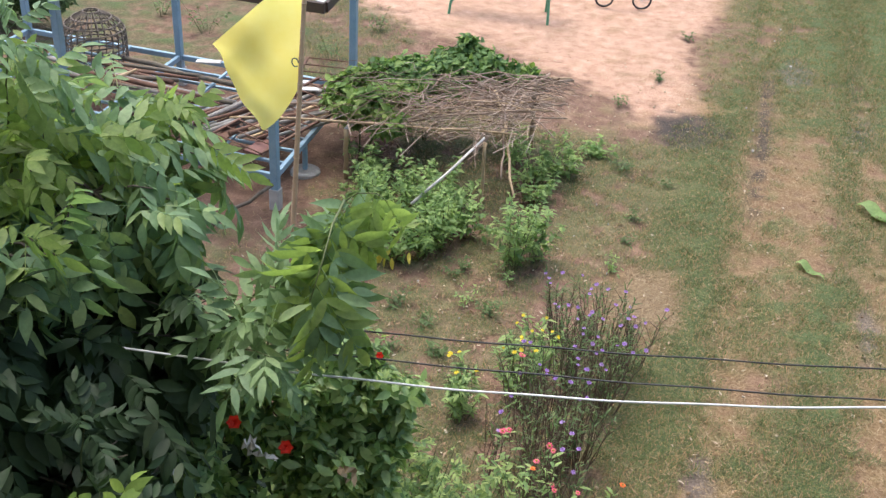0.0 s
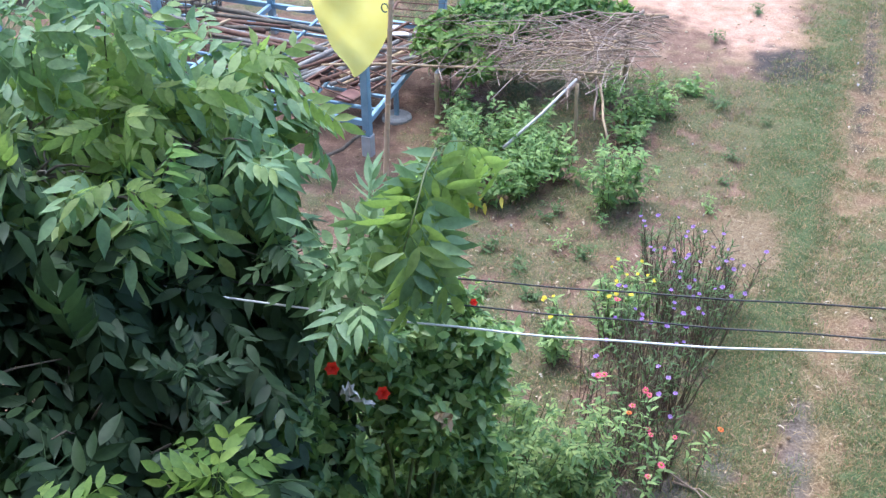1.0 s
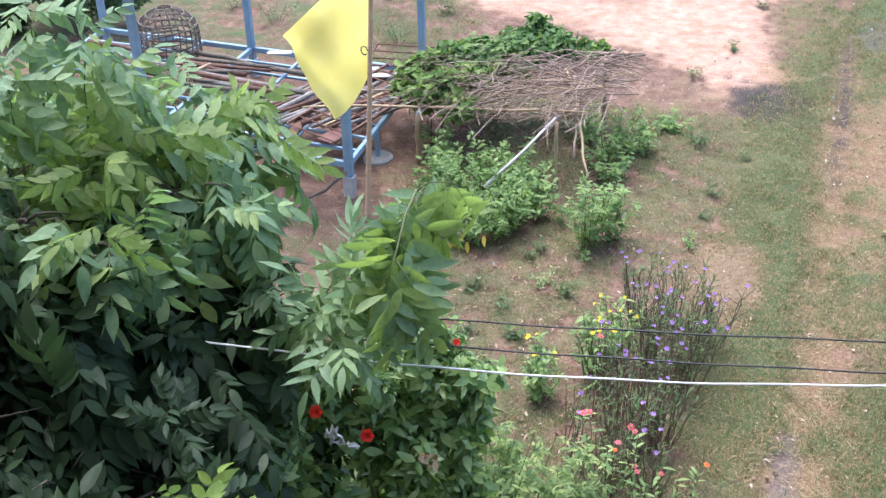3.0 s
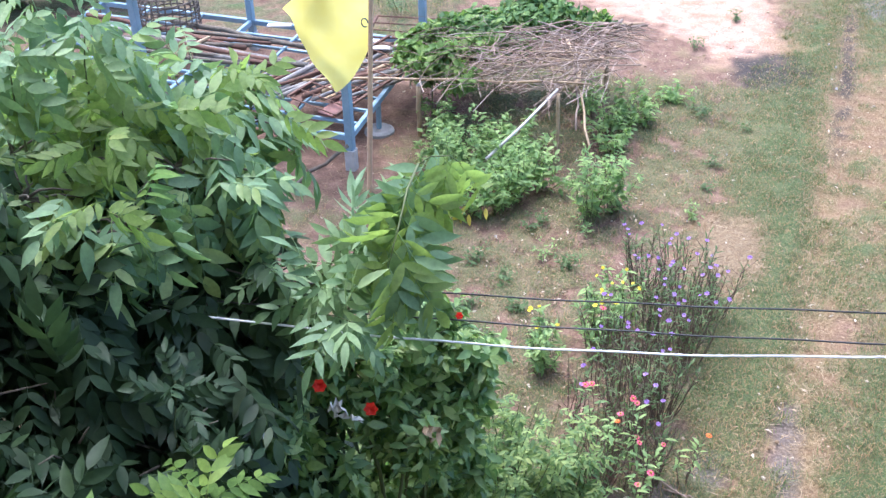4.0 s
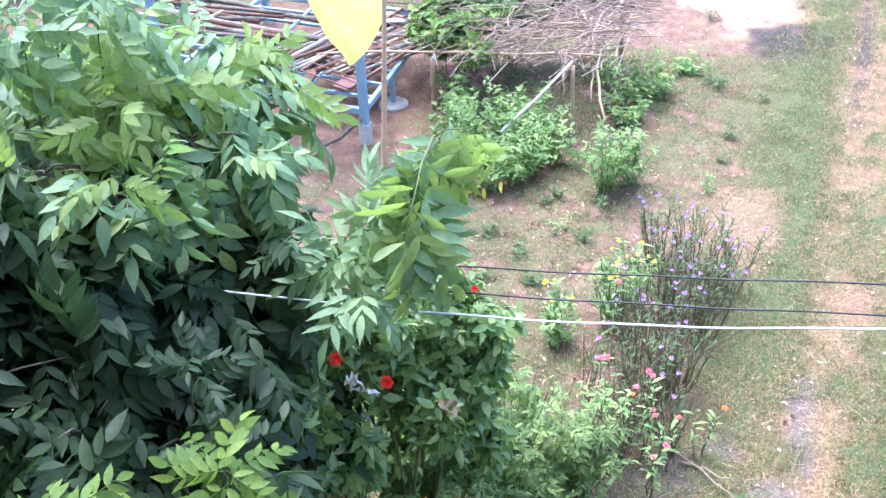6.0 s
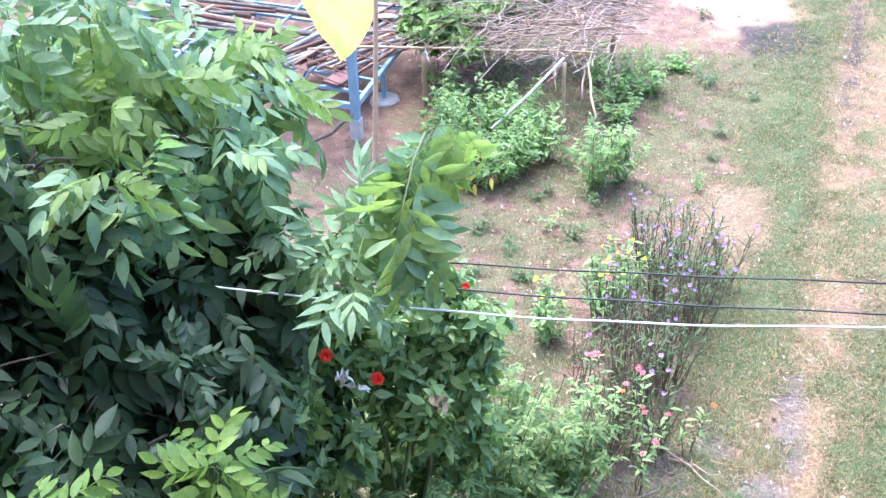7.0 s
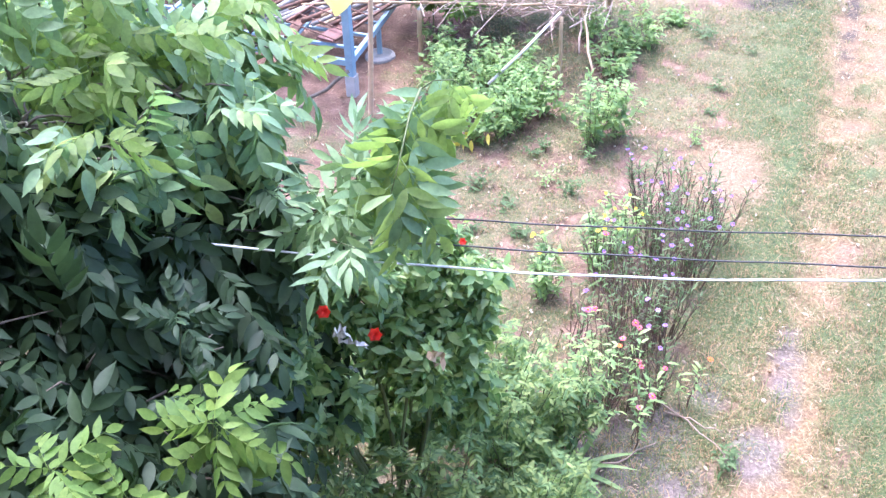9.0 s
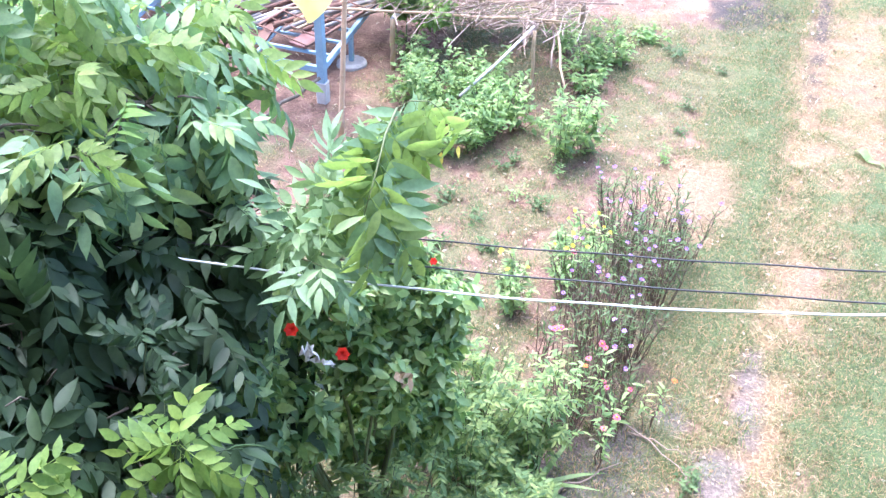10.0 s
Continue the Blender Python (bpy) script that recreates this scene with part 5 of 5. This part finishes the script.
    single("white_pole", g, PALE_POLE, (-2.8, 8.83, 0.4), "pale straight pole leaning on the brush pile", "pole", smooth=True)
    for base, clumps in (((-3.4, 11.1, 0), [((-3.5, 11.1, 0.86), (0.65, 0.5, 0.2)), ((-3.05, 11.45, 0.92), (0.6, 0.4, 0.22)), ((-3.05, 11.6, 1.1), (0.2, 0.15, 0.14)), ((-2.4, 11.5, 0.9), (0.4, 0.22, 0.11))]),
                         ((-3.9, 10.2, 0), [((-3.85, 10.2, 0.78), (0.5, 0.42, 0.22)), ((-4.1, 10.75, 0.72), (0.42, 0.42, 0.24)), ((-3.5, 10.6, 0.82), (0.3, 0.3, 0.15)), ((-3.5, 10.0, 0.72), (0.28, 0.22, 0.14))])):
        shrub("vine", base, clumps, VINE_SHOOTS, 150, DARK_VINE_LEAF if base[1] > 11 else VINE_LEAF, "broad-leaved green vine climbing over the brush pile", "vine", "vines on the brush pile", thick=0.008, sub=18, ratio=0.3)


build_brush()


# ---- overhead cables ----
def cable(points, rad, mat, label):
    g = Geo()
    xs = np.linspace(-4.0, 4.5, 120)
    m, k = np.polyfit([p[0] for p in points], [p[1] for p in points], 1)
    ys = m * xs + k
    a, b, c = np.polyfit([p[0] for p in points], [p[2] for p in points], 2)
    g.tube([(x, y, a * x * x + b * x + c + 0.003 * math.sin(9 * x)) for x, y in zip(xs, ys)], rad, 8)
    single("cable", g, mat, (points[0][0], points[0][1], points[0][2]), label, "cable", "overhead cables", smooth=True)


cable([(-2.237, 3.411, 2.698), (-1.416, 3.601, 2.667), (-0.796, 3.744, 2.68), (-0.064, 3.913, 2.691), (0.566, 4.059, 2.701)], 0.004, BLACK_CABLE, "black service cable strung past the tree")
cable([(-2.407, 3.191, 2.698), (-1.51, 3.386, 2.673), (-0.747, 3.553, 2.672), (-0.038, 3.707, 2.68), (0.567, 3.839, 2.698)], 0.004, BLACK_CABLE, "black service cable strung past the tree")
cable([(-2.111, 3.11, 2.702), (-1.583, 3.236, 2.658), (-1.074, 3.357, 2.644), (-0.482, 3.499, 2.639), (-0.024, 3.608, 2.664), (0.568, 3.749, 2.698)], 0.0048, WHITE_CABLE, "white sheathed cable strung past the tree")


# ---- scraps and far things ----
def fallen_leaf(x, y, turn, length, width, label):
    v, f = leaf_blade(length, width, 0.1, 0.5, 8, 0.8)
    v[:, 2] += 0.03 * np.sin(9 * v[:, 0] / length)
    v = turned(v, turn, 0, 0, (x, y, 0.04))
    single("fallen_leaf", Geo().add(v, f), GARDEN_LEAF, (x, y, 0.03), label, "fallen leaf", "fallen large leaves", smooth=True)


fallen_leaf(1.06, 9.82, -0.6, 0.36, 0.12, "curled drying green leaf lying on the lane")
fallen_leaf(1.72, 11.45, -0.7, 0.6, 0.22, "torn large green leaf lying on the lane")
fallen_leaf(1.85, 11.2, -0.2, 0.5, 0.16, "torn large green leaf lying on the lane")
for k, (x, y, s) in enumerate(((0.62, 16.95, 0.08), (0.47, 13.15, 0.1), (0.5, 12.5, 0.09), (2.35, 16.8, 0.1), (0.9, 15.85, 0.14), (-0.9, 9.9, 0.06), (-1.1, 10.3, 0.05), (-0.75, 8.9, 0.05), (-1.45, 9.3, 0.05), (-2.45, 8.05, 0.07), (-0.55, 10.4, 0.05), (-1.9, 7.6, 0.05), (-2.2, 6.4, 0.06), (0.35, 13.9, 0.08), (0.7, 17.6, 0.09), (-1.2, 9.5, 0.05))):
    g = Geo()
    r = random.Random(k)
    s *= 0.75
    ring = [(x + s * r.uniform(0.12, 0.3) * math.cos(a), y + s * r.uniform(0.25, 0.7) * math.sin(a)) for a in np.linspace(0, 2 * math.pi, 9)[:-1]]
    g.add([(px, py, 0.01) for px, py in ring] + [(px, py, 0.014 + r.uniform(0, 0.012)) for px, py in ring], [tuple(range(8, 16))] + [(i, (i + 1) % 8, 8 + (i + 1) % 8, 8 + i) for i in range(8)])
    single("scrap", g, CONCRETE, (x, y, 0.01), "small pale scrap lying on the ground", "scrap", "scraps on the ground")


def cut_branch():
    ob = thing("cut_branch", (-0.3, 5.2, 0), "thin dry cut branch lying on the lane edge", "branch")
    for k, (a, b) in enumerate((((-0.55, 5.5, 0.02), (0.15, 4.95, 0.05)), ((-0.35, 5.3, 0.03), (0.05, 5.2, 0.06)), ((-0.7, 4.6, 0.02), (-0.35, 5.0, 0.04)))):
        g = Geo()
        g.tube(bent(a, b, 0.02, 0.03, 7, k), [0.008, 0.008, 0.007, 0.006, 0.005, 0.004, 0.002], 5)
        part("stick", g, TWIG, ob, smooth=True)
    g = Geo()
    g.tube(bent((-4.75, 8.2, 0.03), (-4.3, 8.75, 0.35), 0, 0.02, 6, 5), 0.02, 7)
    single("stick", g, BARK, (-4.75, 8.2, 0.03), "grey stick leaning by the shelter post", "stick", smooth=True)


cut_branch()


def far_stand():
    """A green steel trestle at the edge of the sand."""
    ob = thing("trestle", (-3.7, 16.4, 0), "green painted steel trestle standing on the sand", "trestle")
    for a, b in (((-2.93, 16.09, 0), (-3.0, 16.3, 0.85)), ((-3.1, 16.75, 0), (-3.03, 16.5, 0.85)), ((-4.55, 15.92, 0), (-4.5, 16.15, 0.85)), ((-4.7, 16.6, 0), (-4.53, 16.35, 0.85))):
        g = Geo()
        g.tube([a, b], 0.022, 8)
        part("leg", g, GREEN_PAINT, ob)
    g = Geo()
    g.beam((-4.65, 16.25, 0.87), (-2.85, 16.4, 0.87), 0.3, 0.04)
    part("top_bar", g, GREEN_PAINT, ob)


far_stand()


def small_bicycle():
    x, y = -2.25, 17.45
    ob = thing("small_bicycle", (x, y, 0), "child's small bicycle parked on the sand", "bicycle")
    hubs = []
    for dx in (0.0, 0.62):
        c = Vector((x + dx, y + 0.25 * dx, 0.17))
        hubs.append(c)
        d = Vector((0.97, 0.24, 0))
        g = Geo()
        g.tube([c + d * 0.15 * math.cos(a) + Vector((0, 0, 0.15 * math.sin(a))) for a in np.linspace(0, 2 * math.pi, 25)], 0.018, 7)
        wheel = part("wheel", g, RUBBER, ob, smooth=True)
        for k in range(8):
            a = math.pi * k / 8
            e = d * 0.14 * math.cos(a) + Vector((0, 0, 0.14 * math.sin(a)))
            g = Geo()
            g.tube([c - e, c + e], 0.002, 4)
            part("spoke", g, CONCRETE, wheel)
    g = Geo()
    a, b = hubs
    crank, seat, head = a.lerp(b, 0.45), a.lerp(b, 0.3) + Vector((0, 0, 0.3)), b + Vector((-0.08, 0, 0.32))
    for p, q in ((a, crank), (crank, seat), (seat, a), (crank, head), (seat, head), (head, b), (head, head + Vector((-0.03, 0, 0.12)))):
        g.tube([p, q], 0.012, 6)
    part("frame", g, GREEN_PAINT, ob)
    g = Geo()
    g.beam(seat + Vector((-0.09, 0, 0.03)), seat + Vector((0.08, 0, 0.04)), 0.09, 0.04, 0.012)
    part("saddle", g, RUBBER, ob)
    g = Geo()
    h = head + Vector((-0.03, 0, 0.12))
    g.tube([h + Vector((0.05, -0.18, 0.05)), h, h + Vector((-0.03, 0.18, 0.05))], 0.011, 6)
    part("handlebar", g, RUBBER, ob)


small_bicycle()
